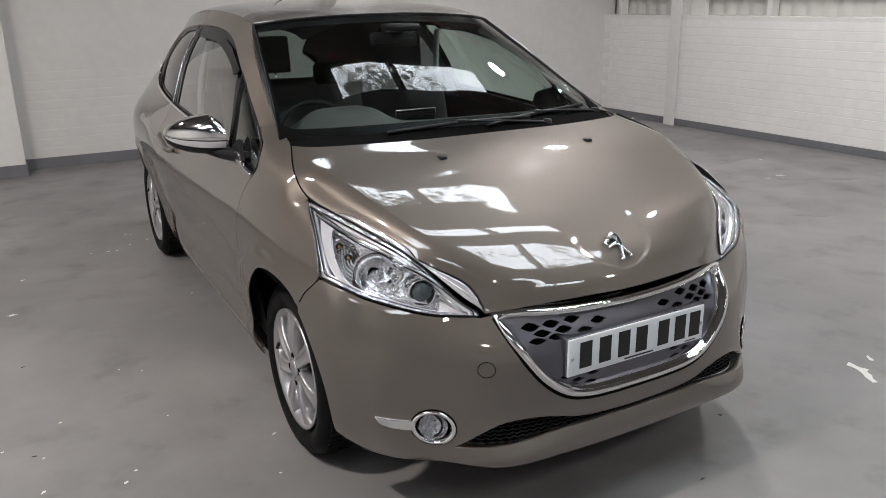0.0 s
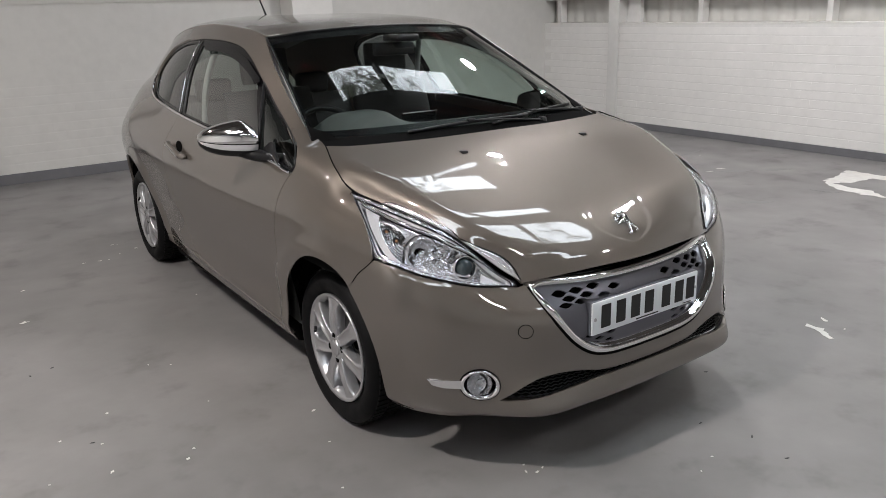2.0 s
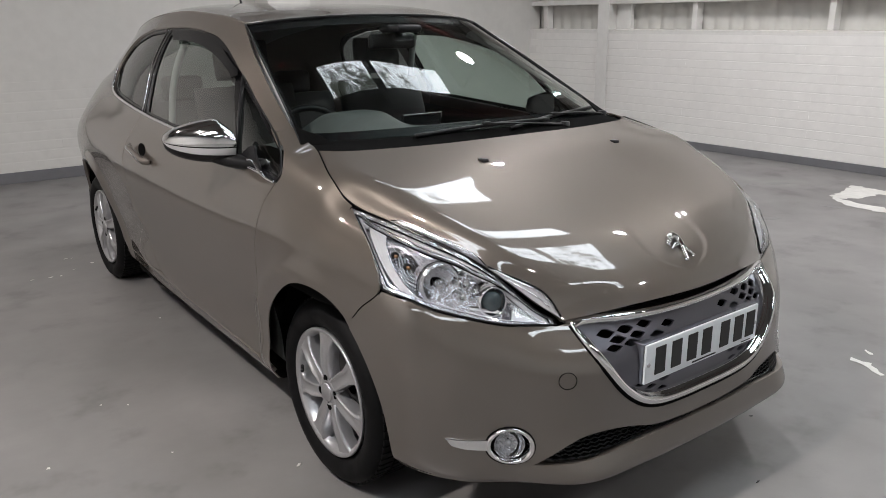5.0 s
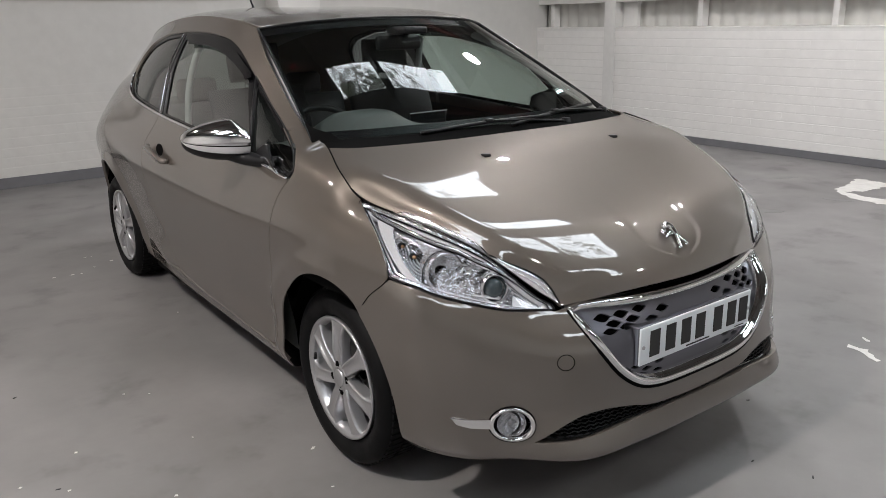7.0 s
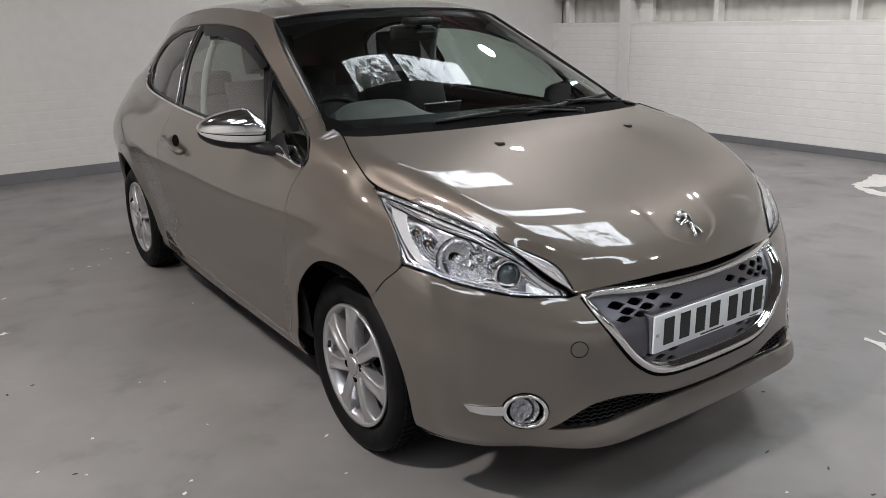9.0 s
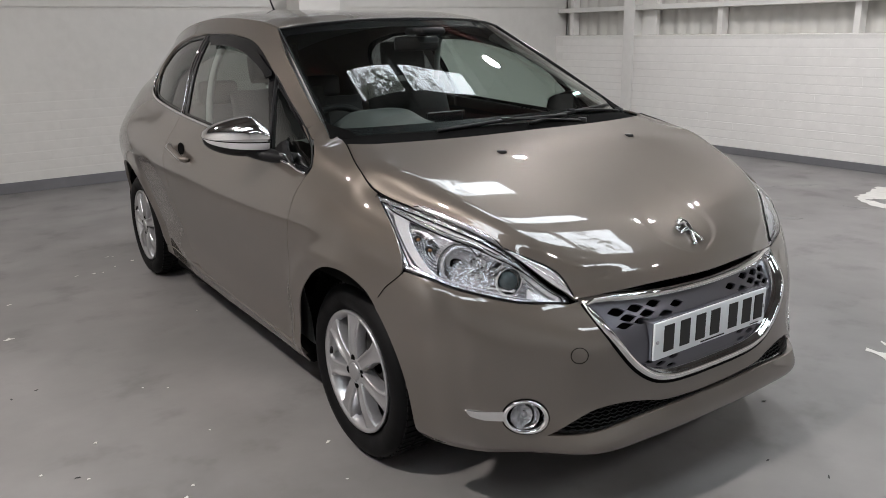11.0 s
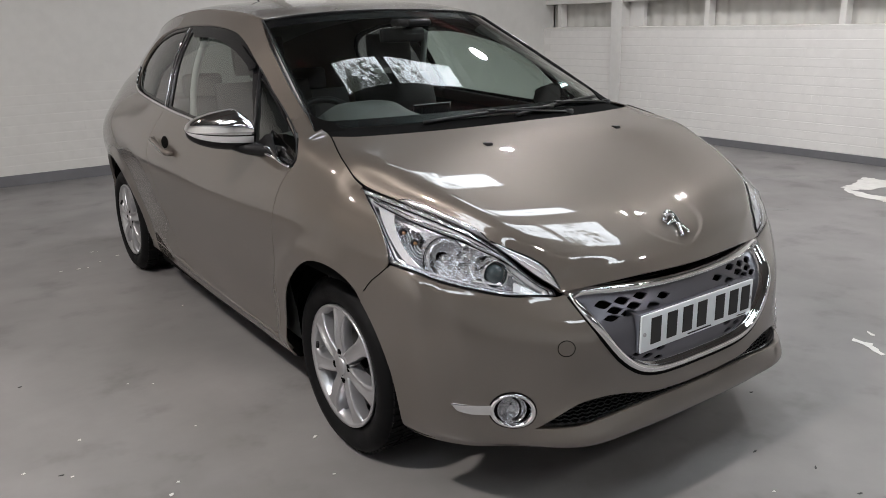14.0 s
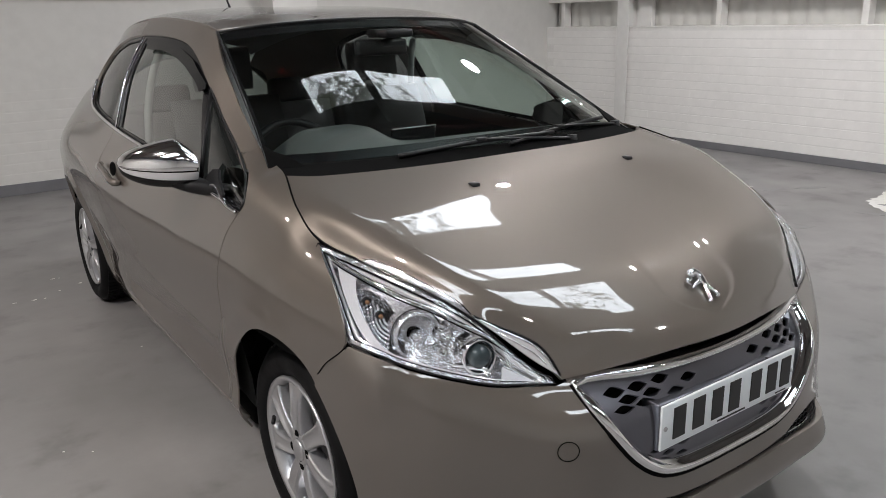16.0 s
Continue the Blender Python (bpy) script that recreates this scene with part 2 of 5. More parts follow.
def lathe(profile, sides=48, axis="x", centre=(0, 0, 0), sign=1):
    """A turned body: profile of (along the axis, radius)."""
    pr = np.asarray(profile, float)
    ang = np.arange(sides) * 2 * np.pi / sides
    a, r = pr[:, 0][:, None] * np.ones(sides) * sign, pr[:, 1][:, None]
    c, s = r * np.cos(ang), r * np.sin(ang)
    g = {"x": np.stack([a, c, s], -1), "y": np.stack([c, a, s], -1), "z": np.stack([c, s, a], -1)}[axis]
    return rows_mesh("turned", g + np.array(centre), closed_v=True, flip=(sign > 0))


# ---- the car's surfaces: x to its left, y to its rear, z up; front axle at y = 0 ----
# Side: stations along the car, and for each line from sill to roof its half width and height there.
SIDE_Y = (-0.40, -0.12, -0.01, 0.1, 0.2, 0.3, 0.6, 0.95, 1.6, 2.1, 2.54, 2.9, 3.1)
SIDE = [
    ((0.755, 0.785, 0.788, 0.79, 0.788, 0.785, 0.778, 0.776, 0.774, 0.757, 0.765, 0.735, 0.62), (0.17, 0.18, 0.185, 0.19, 0.19, 0.19, 0.19, 0.19, 0.2, 0.2, 0.2, 0.22, 0.24)),
    ((0.795, 0.82, 0.823, 0.825, 0.819, 0.820, 0.820, 0.818, 0.812, 0.772, 0.775, 0.745, 0.63), (0.26, 0.28, 0.28, 0.28, 0.275, 0.27, 0.27, 0.28, 0.28, 0.29, 0.3, 0.32, 0.33)),
    ((0.808, 0.84, 0.843, 0.845, 0.839, 0.828, 0.82, 0.82, 0.818, 0.790, 0.795, 0.755, 0.62), (0.37, 0.38, 0.385, 0.39, 0.39, 0.39, 0.39, 0.39, 0.4, 0.4, 0.42, 0.42, 0.43)),
    ((0.818, 0.855, 0.857, 0.86, 0.859, 0.857, 0.85, 0.848, 0.853, 0.832, 0.822, 0.768, 0.63), (0.52, 0.57, 0.575, 0.58, 0.57, 0.56, 0.54, 0.54, 0.57, 0.6, 0.6, 0.6, 0.6)),
    ((0.812, 0.845, 0.853, 0.862, 0.865, 0.868, 0.868, 0.867, 0.872, 0.856, 0.830, 0.772, 0.63), (0.71, 0.75, 0.755, 0.76, 0.755, 0.75, 0.74, 0.745, 0.8, 0.835, 0.86, 0.8, 0.8)),
    ((0.785, 0.806, 0.812, 0.816, 0.818, 0.817, 0.81, 0.805, 0.79, 0.752, 0.695, 0.625, 0.5), (0.8, 0.83, 0.855, 0.878, 0.895, 0.91, 0.93, 0.955, 0.99, 1.02, 1.04, 1.04, 1.04)),
    ((0.745, 0.778, 0.784, 0.779, 0.77, 0.758, 0.735, 0.69, 0.695, 0.675, 0.6, 0.49, 0.4), (0.845, 0.866, 0.91, 0.944, 0.97, 0.997, 1.1, 1.21, 1.22, 1.205, 1.185, 1.15, 1.13)),
    ((0.7, 0.742, 0.744, 0.714, 0.686, 0.672, 0.642, 0.555, 0.548, 0.53, 0.475, 0.39, 0.32), (0.86, 0.888, 0.948, 0.985, 1.008, 1.032, 1.19, 1.375, 1.427, 1.403, 1.343, 1.255, 1.18)),
]
FINE = np.linspace(0, len(SIDE_Y) - 1, 2001)
FINE_Y = cubic(SIDE_Y, FINE)
SIDE_H, SIDE_Z = np.array([h for h, z in SIDE]), np.array([z for h, z in SIDE])


def _along(table, v):
    i = np.minimum(v.astype(int), len(SIDE) - 2)
    f, r = v - i, np.arange(len(v))
    ends = np.concatenate([2 * table[:, :1] - table[:, 1:2], table, 2 * table[:, -1:] - table[:, -2:-1]], 1)
    a, b, c, d = ends[r, i], ends[r, i + 1], ends[r, i + 2], ends[r, i + 3]
    return b + 0.5 * f * (c - a + f * (2 * a - 5 * b + 4 * c - d + f * (3 * (b - c) + d - a)))


def side_line(yv):
    """Right flank over (y, line number times 0.12)."""
    yv = np.asarray(yv, float)
    u = np.interp(yv[:, 0], FINE_Y, FINE)
    v = np.clip(yv[:, 1] / .12, 0, len(SIDE) - 1)
    x, z = _along(cubic(SIDE_H.T, u), v), _along(cubic(SIDE_Z.T, u), v)
    # flared lips round the wheel openings, fading towards the nose
    flare = 0
    for y0, r0 in ((-.012, .375), (2.535, .380)):
        d = np.hypot(yv[:, 0] - y0, z - .30) - r0
        flare = flare + .013 * np.exp(-(np.maximum(d, 0) / .042) ** 2) * np.clip((yv[:, 0] + .20) / .16, 0, 1) * np.clip((z - .2) / .1, 0, 1) * np.clip((2.85 - yv[:, 0]) / .25, 0, 1)
    return np.stack([-x - flare, yv[:, 0], z], 1)


def to_line(yz):
    """From (y, z) to the chart of side_line."""
    yz = np.asarray(yz, float)
    z = cubic(SIDE_Z.T, np.interp(yz[:, 0], FINE_Y, FINE))
    lo, hi = np.zeros(len(yz)), np.full(len(yz), len(SIDE) - 1.0)
    for _ in range(34):
        mid = (lo + hi) / 2
        low = _along(z, mid) < yz[:, 1]
        lo, hi = np.where(low, mid, lo), np.where(low, hi, mid)
    return np.stack([yz[:, 0], lo * .12], 1)


def side(yz):
    """Right flank (x below 0) over (y, z)."""
    yz = np.asarray(yz, float)
    p = side_line(to_line(yz))
    p[:, 2] = yz[:, 1]
    return p


# Front: lines from the middle round the corner to the door, from the bottom lip up to the bonnet's gap.
FRONT = [
    ((0, -.765, .214), (.26, -.758, .214), (.46, -.732, .219), (.60, -.62, .222), (.70, -.52, .215), (.765, -.36, .21), (.79, 0, .19), (.787, .42, .19)),
    ((0, -.802, .250), (.26, -.795, .250), (.465, -.765, .250), (.61, -.635, .25), (.72, -.525, .25), (.80, -.36, .26), (.825, 0, .28), (.812, .42, .27)),
    ((0, -.775, .36), (.26, -.768, .36), (.46, -.725, .36), (.61, -.63, .36), (.735, -.525, .36), (.815, -.36, .38), (.845, 0, .39), (.832, .42, .39)),
    ((0, -.775, .525), (.26, -.762, .525), (.455, -.712, .532), (.61, -.622, .538), (.74, -.515, .54), (.825, -.36, .54), (.86, 0, .58), (.857, .42, .56)),
    ((0, -.74, .61), (.26, -.72, .612), (.455, -.648, .622), (.61, -.575, .65), (.73, -.475, .69), (.812, -.36, .727), (.857, 0, .76), (.868, .42, .75)),
    ((0, -.705, .66), (.26, -.685, .66), (.46, -.628, .645), (.585, -.492, .777), (.656, -.345, .835), (.742, -.12, .888), (.79, 0, .89), (.812, .42, .92)),
]
_f = np.array(FRONT)
FRONT_NET = np.concatenate([_f[:, :0:-1] * (-1, 1, 1), _f], 1)  # right to left, 15 columns


def front(uv):
    """The nose over (column, line); column 0 is the middle, minus is the right side."""
    uv = np.asarray(uv, float)
    rows = np.stack([cubic(FRONT_NET[k], uv[:, 0] + 7) for k in range(len(FRONT))], 1)
    v = np.clip(uv[:, 1], 0, len(FRONT) - 1)
    i, r = np.minimum(v.astype(int), len(FRONT) - 2), np.arange(len(v))
    f = (v - i)[:, None]
    ends = np.concatenate([2 * rows[:, :1] - rows[:, 1:2], rows, 2 * rows[:, -1:] - rows[:, -2:-1]], 1)
    a, b, c, d = ends[r, i], ends[r, i + 1], ends[r, i + 2], ends[r, i + 3]
    return b + 0.5 * f * (c - a + f * (2 * a - 5 * b + 4 * c - d + f * (3 * (b - c) + d - a)))


_gu, _gv = np.meshgrid(np.linspace(-7, 7, 561), np.linspace(0, 5, 201), indexing="ij")
_guv = np.stack([_gu.ravel(), _gv.ravel()], 1)
_gp = front(_guv)


def on_front(points, weights=(1, 1, 1)):
    """The chart places on the nose that lie nearest to points."""
    out = []
    for p in np.asarray(points, float):
        best = _guv[(((_gp - p) * weights) ** 2).sum(1).argmin()].copy()
        for size in (0.02, 0.008, 0.003, 0.001):
            near = best + size * np.stack(np.meshgrid([-1, -.5, 0, .5, 1], [-1, -.5, 0, .5, 1]), -1).reshape(-1, 2)
            best = near[(((front(near) - p) * weights) ** 2).sum(1).argmin()]
        out.append(best)
    return np.array(out)


def on_front_xz(xz):
    return on_front([(x, -0.7, z) for x, z in xz], (1, 0.02, 1))


# Bonnet: lines from its front edge to the windscreen, from the middle to the side gap.
BONNET = [
    ((0, -.735, .665), (0, -.705, .712), (0, -.652, .765), (0, -.55, .8222), (0, -.40, .880), (0, -.25, .933), (0, -.1, .982), (0, .02, 1.006)),
    ((.2, -.718, .665), (.22, -.688, .71), (.24, -.64, .758), (.27, -.545, .826), (.30, -.40, .8825), (.30, -.26, .932), (.30, -.14, .972), (.33, .03, 1.005)),
    ((.37, -.68, .655), (.38, -.658, .69), (.41, -.622, .737), (.50, -.52, .811), (.575, -.39, .8655), (.625, -.25, .913), (.645, -.12, .954), (.61, .09, 1.004)),
    ((.452, -.645, .645), (.465, -.628, .66), (.50, -.595, .69), (.585, -.492, .779), (.656, -.345, .837), (.738, -.13, .889), (.744, -.01, .948), (.691, .166, 1.003)),
]
# Windscreen: an even bow from the middle to the pillars, at four heights.
SCREEN = [[(f * xe, yc + sag * (.30 * f ** 2 + .70 * f ** 4), zc - drop * (.6 * f ** 2 + .4 * f ** 4)) for xe, yc, sag, zc, drop in
           ((.70, .100, .165, 1.0116, .0036), (.660, .285, .155, 1.1254, .0214), (.608, .555, .142, 1.2725, .034), (.556, .822, .132, 1.402, .0345))] for f in (0, .4, .75, 1)]
ROOF = [
    ((0, .825, 1.406), (0, 1.1, 1.442), (0, 1.6, 1.462), (0, 2.1, 1.456), (0, 2.6, 1.415), (0, 3.0, 1.335)),
    ((.28, .853, 1.40), (.28, 1.1, 1.440), (.28, 1.6, 1.461), (.28, 2.1, 1.452), (.25, 2.6, 1.404), (.2, 3.0, 1.32)),
    ((.46, .907, 1.387), (.46, 1.12, 1.424), (.46, 1.6, 1.447), (.45, 2.1, 1.429), (.40, 2.6, 1.374), (.32, 2.98, 1.29)),
    ((.552, .953, 1.377), (.551, 1.15, 1.404), (.548, 1.6, 1.427), (.53, 2.1, 1.403), (.465, 2.6, 1.338), (.38, 2.95, 1.245)),
]


def loft(net, n, m):
    """A fine symmetric grid through lines given for one half, from right to left."""
    half = np.array(net, float)
    full = np.concatenate([half[:0:-1] * (-1, 1, 1), half], 0)
    rows = np.stack([cubic(line, np.linspace(0, len(line) - 1, m)) for line in full])
    return cubic(rows, np.linspace(0, len(full) - 1, n))


def net_surface(net):
    half = np.array(net, float)
    full = np.concatenate([half[:0:-1] * (-1, 1, 1), half], 0)

    def at(uv):
        uv = np.asarray(uv, float)
        lines = np.stack([cubic(l, uv[:, 1]) for l in full], 1)
        u = np.clip(uv[:, 0] + len(half) - 1, 0, len(full) - 1)
        i, r = np.minimum(u.astype(int), len(full) - 2), np.arange(len(u))
        f = (u - i)[:, None]
        ends = np.concatenate([2 * lines[:, :1] - lines[:, 1:2], lines, 2 * lines[:, -1:] - lines[:, -2:-1]], 1)
        a, b, c, d = ends[r, i], ends[r, i + 1], ends[r, i + 2], ends[r, i + 3]
        return b + 0.5 * f * (c - a + f * (2 * a - 5 * b + 4 * c - d + f * (3 * (b - c) + d - a)))
    return at

# ---- the hall ----
WALL_X, WALL_Y, LEFT_X, NEAR_Y, TOP = 5.52, 5.85, -6.4, -7.8, 4.2


def floor_material():
    m = material("grey_floor_paint", (0.208, 0.199, 0.196), 0.30, grain=0.05, scale=7, big=0.9, bump=0.0003)
    nt = m.node_tree
    b = nt.nodes["Principled BSDF"]
    tex = nt.nodes.new("ShaderNodeTexCoord")

    def noise_(scale, detail, rough=0.55):
        n = nt.nodes.new("ShaderNodeTexNoise")
        n.inputs["Scale"].default_value, n.inputs["Detail"].default_value, n.inputs["Roughness"].default_value = scale, detail, rough
        nt.links.new(tex.outputs["Object"], n.inputs["Vector"])
        return n

    def swing(src, by):
        r = nt.nodes.new("ShaderNodeMapRange")
        r.clamp = False
        r.inputs["To Min"].default_value, r.inputs["To Max"].default_value = 1 - by, 1 + by
        nt.links.new(src.outputs["Fac"], r.inputs["Value"])
        return r

    clouds = swing(noise_(0.55, 5), 0.32)
    scuffs = swing(noise_(2.6, 5, 0.6), 0.26)
    stains = swing(noise_(1.1, 3), 0.26)
    col = b.inputs["Base Color"].links[0].from_socket
    blots = swing(noise_(3.4, 4, 0.6), 0.0)
    blots.clamp, blots.interpolation_type = True, "SMOOTHSTEP"
    blots.inputs["From Min"].default_value, blots.inputs["From Max"].default_value = 0.52, 0.74
    blots.inputs["To Max"].default_value = 0.74
    for r in (clouds, scuffs, stains, blots):
        mul = nt.nodes.new("ShaderNodeMix")
        mul.data_type, mul.blend_type = "RGBA", "MULTIPLY"
        mul.inputs["Factor"].default_value = 1.0
        nt.links.new(col, mul.inputs["A"])
        nt.links.new(r.outputs["Result"], mul.inputs["B"])
        col = mul.outputs["Result"]
    nt.links.new(col, b.inputs["Base Color"])
    gloss = nt.nodes.new("ShaderNodeMapRange")
    gloss.clamp = False
    gloss.inputs["From Min"].default_value, gloss.inputs["From Max"].default_value = 0.3, 0.7
    gloss.inputs["To Min"].default_value, gloss.inputs["To Max"].default_value = 0.35, 0.47
    nt.links.new(noise_(1.7, 2).outputs["Fac"], gloss.inputs["Value"])
    nt.links.new(gloss.outputs["Result"], b.inputs["Roughness"])
    return m


CONCRETE = floor_material()
WHITEWALL = material("white_wall_paint", (0.74, 0.725, 0.70), 0.55, grain=0.05, scale=14, bump=0.0015, big=0.8)
BRICKPAINT = material("painted_brick", (0.80, 0.785, 0.76), 0.5, grain=0.05, scale=11, bump=0.0030, big=1.3, placed=True)
# back wall: one even base colour, about a fifth darker than BRICKPAINT
BACKPAINT = material("darker_white_paint", (0.63, 0.62, 0.595), 0.55, grain=0.05, scale=11, bump=0.0018, big=0.7)
JOINT = material("painted_mortar", (0.74, 0.725, 0.70), 0.55, grain=0.06, scale=30, bump=0.001)
SKIRTPAINT = material("grey_skirting_paint", (0.16, 0.16, 0.17), 0.4, grain=0.12, scale=10, bump=0.001)
CLADDING = material("cream_cladding", (0.54, 0.53, 0.50), 0.5, grain=0.07, scale=8, bump=0.0006)
STEELPAINT = material("white_steel_paint", (0.70, 0.69, 0.665), 0.42, grain=0.06, scale=12, bump=0.0008)
ROOFSHEET = material("grey_roof_sheet", (0.13, 0.125, 0.12), 0.7, grain=0.12, scale=6)
UNSEENWALL = material("pale_wall_paint", (0.72, 0.71, 0.69), 0.6, grain=0.08, scale=9, bump=0.0015, big=0.7)
REDSTEEL = material("red_oxide_steel", (0.075, 0.020, 0.018), 0.55, grain=0.15, scale=10)


def structure(name, mesh, m, label, category, smooth=False):
    return tagged(part(name, mesh, m, None, smooth=smooth), label, category, kind="structure")


floor = structure("floor", box(LEFT_X, WALL_X, NEAR_Y, WALL_Y, -0.2, 0), CONCRETE, "grey painted concrete floor, scuffed and stained", "floor")
wall_north = structure("wall_north", box(LEFT_X, WALL_X + .3, WALL_Y, WALL_Y + 0.2, 0, TOP), BACKPAINT, "painted brick back wall, a darker white than the side wall", "wall")
wall_east = structure("wall_east", box(WALL_X, WALL_X + 0.25, NEAR_Y, WALL_Y, 0, 1.245), JOINT, "low white painted brick wall with grey skirting", "wall")
wall_cap = structure("wall_cap", box(WALL_X - 0.004, WALL_X + 0.25, NEAR_Y, WALL_Y, 1.245, 1.26, .003), BRICKPAINT, "white painted top of the low brick wall", "wall")
# out-of-view walls, distance and tone chosen to throw light back at the car
wall_west = structure("wall_west", box(LEFT_X - 0.2, LEFT_X, NEAR_Y, WALL_Y, 0, TOP), UNSEENWALL, "plain pale painted wall, out of view", "wall")
wall_south = structure("wall_south", box(LEFT_X, WALL_X + .3, NEAR_Y - 0.2, NEAR_Y, 0, TOP), UNSEENWALL, "plain pale painted wall, out of view", "wall")
pier = structure("wall_pier", box(LEFT_X, -1.38, WALL_Y - 0.30, WALL_Y, 0, TOP, 0.004), WHITEWALL, "white painted brick pier standing proud of the wall", "wall")
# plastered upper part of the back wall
structure("wall_north_plaster", box(-1.38, WALL_X, WALL_Y - 0.012, WALL_Y, 1.62, TOP), BACKPAINT, "smooth painted upper wall, a darker white than the side wall", "wall")

structure("wall_pier", box(1.68, 2.15, WALL_Y - 0.31, WALL_Y, 0, TOP, 0.004), WHITEWALL, "white painted pier standing proud of the back wall", "wall")

# ribbed cladding above the low wall
rows = []
n = 0
ys = []
y = NEAR_Y
while y < WALL_Y:
    ys += [(y, 0.0), (y + .02, .022), (y + .12, .022), (y + .14, 0.0)]
    y += .175
rows = [[(WALL_X + .20 - d, min(yy, WALL_Y), z) for yy, d in ys] for z in (1.262, TOP)]
structure("cladding", rows_mesh("cladding", rows), CLADDING, "cream ribbed metal cladding above the brick wall", "cladding")
structure("cladding_backing", box(WALL_X + .205, WALL_X + .25, NEAR_Y, WALL_Y, 1.262, TOP), CLADDING, "backing of the ribbed cladding", "cladding")
rail = tagged(part("cladding_rail", box(WALL_X + .02, WALL_X + .165, NEAR_Y, WALL_Y, 1.545, 1.60, .004), STEELPAINT, smooth=False), "white painted steel rail across the cladding", "rail", kind="structure")
tagged(part("cladding_rail", box(WALL_X + .02, WALL_X + .165, NEAR_Y, WALL_Y, 2.9, 2.96, .004), STEELPAINT, smooth=False), "white painted steel rail across the cladding", "rail", kind="structure")
for yc in (5.62, 3.36, 1.87, .35, -1.2, -2.7):
    tagged(part("cladding_post", box(WALL_X + .055, WALL_X + .165, yc - .03, yc + .03, 1.262, TOP, .003), STEELPAINT, smooth=False), "slim white painted steel post on the wall", "post", "cladding posts", "structure")


def h_column(y0, label):
    col = tagged(new("steel_column"), label, "column", "steel columns", "structure")
    col.matrix_basis = pose(WALL_X - .07, y0, 0)
    part("flange", box(0, .012, -.083, .083, 0, TOP, .002), STEELPAINT, col, smooth=False)
    part("flange", box(.228, .240, -.083, .083, 0, TOP, .002), STEELPAINT, col, smooth=False)
    part("web", box(.012, .228, -.006, .006, 0, TOP), STEELPAINT, col, smooth=False)
    part("cleat", box(.222, .227, -.29, -.083, 1.52, 1.70, .002), STEELPAINT, col, smooth=False)
    return col


for y0 in (4.53, -.6, -5.5):
    h_column(y0, "white painted steel H-column half sunk in the brick wall")
    structure("column_plate", box(WALL_X + .10, WALL_X + .16, y0 - .27, y0 - .09, 1.262, TOP, .003), STEELPAINT, "white painted steel plate beside the column", "plate")

for nm, b_ in (("skirting_east", box(WALL_X - .012, WALL_X, NEAR_Y, WALL_Y, 0, .078, .003)), ("skirting_north", box(-1.38, WALL_X, WALL_Y - .014, WALL_Y, 0, .10, .003)),
               ("skirting_pier", box(LEFT_X, -1.37, WALL_Y - .314, WALL_Y - .30, 0, .108, .003)), ("skirting_return", box(-1.38, -1.368, WALL_Y - .314, WALL_Y - .012, 0, .105, .003))):
    structure(nm, b_, SKIRTPAINT, "grey painted skirting band at the floor", "skirting")

# roof: dark sheets with rows of translucent lights, purlins and beams
structure("ceiling", box(LEFT_X, WALL_X + .3, NEAR_Y, WALL_Y, TOP + .05, TOP + .15), ROOFSHEET, "dark sheeted hall roof", "ceiling")


def skylight_material():
    m = glowing("translucent_roof_light", (0.86, 0.93, 1.0), 6.5)
    nt = m.node_tree
    b = nt.nodes["Principled BSDF"]
    tex = nt.nodes.new("ShaderNodeTexCoord")
    n = nt.nodes.new("ShaderNodeTexNoise")
    n.inputs["Scale"].default_value, n.inputs["Detail"].default_value, n.inputs["Roughness"].default_value = 9.0, 9, 0.74
    nt.links.new(tex.outputs["Object"], n.inputs["Vector"])
    wide = nt.nodes.new("ShaderNodeTexNoise")
    wide.inputs["Scale"].default_value = 1.3
    nt.links.new(tex.outputs["Object"], wide.inputs["Vector"])
    add = nt.nodes.new("ShaderNodeMath")
    add.operation = "ADD"
    nt.links.new(n.outputs["Fac"], add.inputs[0])
    nt.links.new(wide.outputs["Fac"], add.inputs[1])
    r = nt.nodes.new("ShaderNodeValToRGB")
    r.color_ramp.elements[0].position, r.color_ramp.elements[0].color = 0.86, (.02, .025, .015, 1)
    r.color_ramp.elements[1].position, r.color_ramp.elements[1].color = 0.93, (.86, .93, 1, 1)
    nt.links.new(add.outputs[0], r.inputs["Fac"])
    nt.links.new(r.outputs["Color"], b.inputs["Emission Color"])
    return m


SKYLIGHT = skylight_material()
for yc, deep_ in ((4.6, .34), (1.83, .40), (.30, .60), (-1.75, 1.4), (-4.9, .55)):
    for x0, x1 in ((.22, 1.16), (1.26, 2.42)) + (((-4.6, -2.6),) if yc < 0 else ()):
        sk = tagged(part("roof_light", box(x0, x1, yc - deep_ / 2, yc + deep_ / 2, TOP + .02, TOP + .045), SKYLIGHT, smooth=False), "translucent roof light with fallen leaves on it", "skylight", "roof lights", "structure")
for xc in (0.08, 1.21, 2.55, 4.6, -1.6, -3.07, -5.4):
    structure("purlin", box(xc - .03, xc + .03, NEAR_Y, WALL_Y, TOP - .10, TOP + .05, .004), ROOFSHEET, "dark steel purlin under the roof", "beam")
for yc in (3.1, 1.1, -1.0, -3.4):
    structure("roof_beam", box(LEFT_X, WALL_X, yc - .05, yc + .05, TOP - .28, TOP - .10, .004), REDSTEEL, "red oxide painted steel roof beam", "beam")

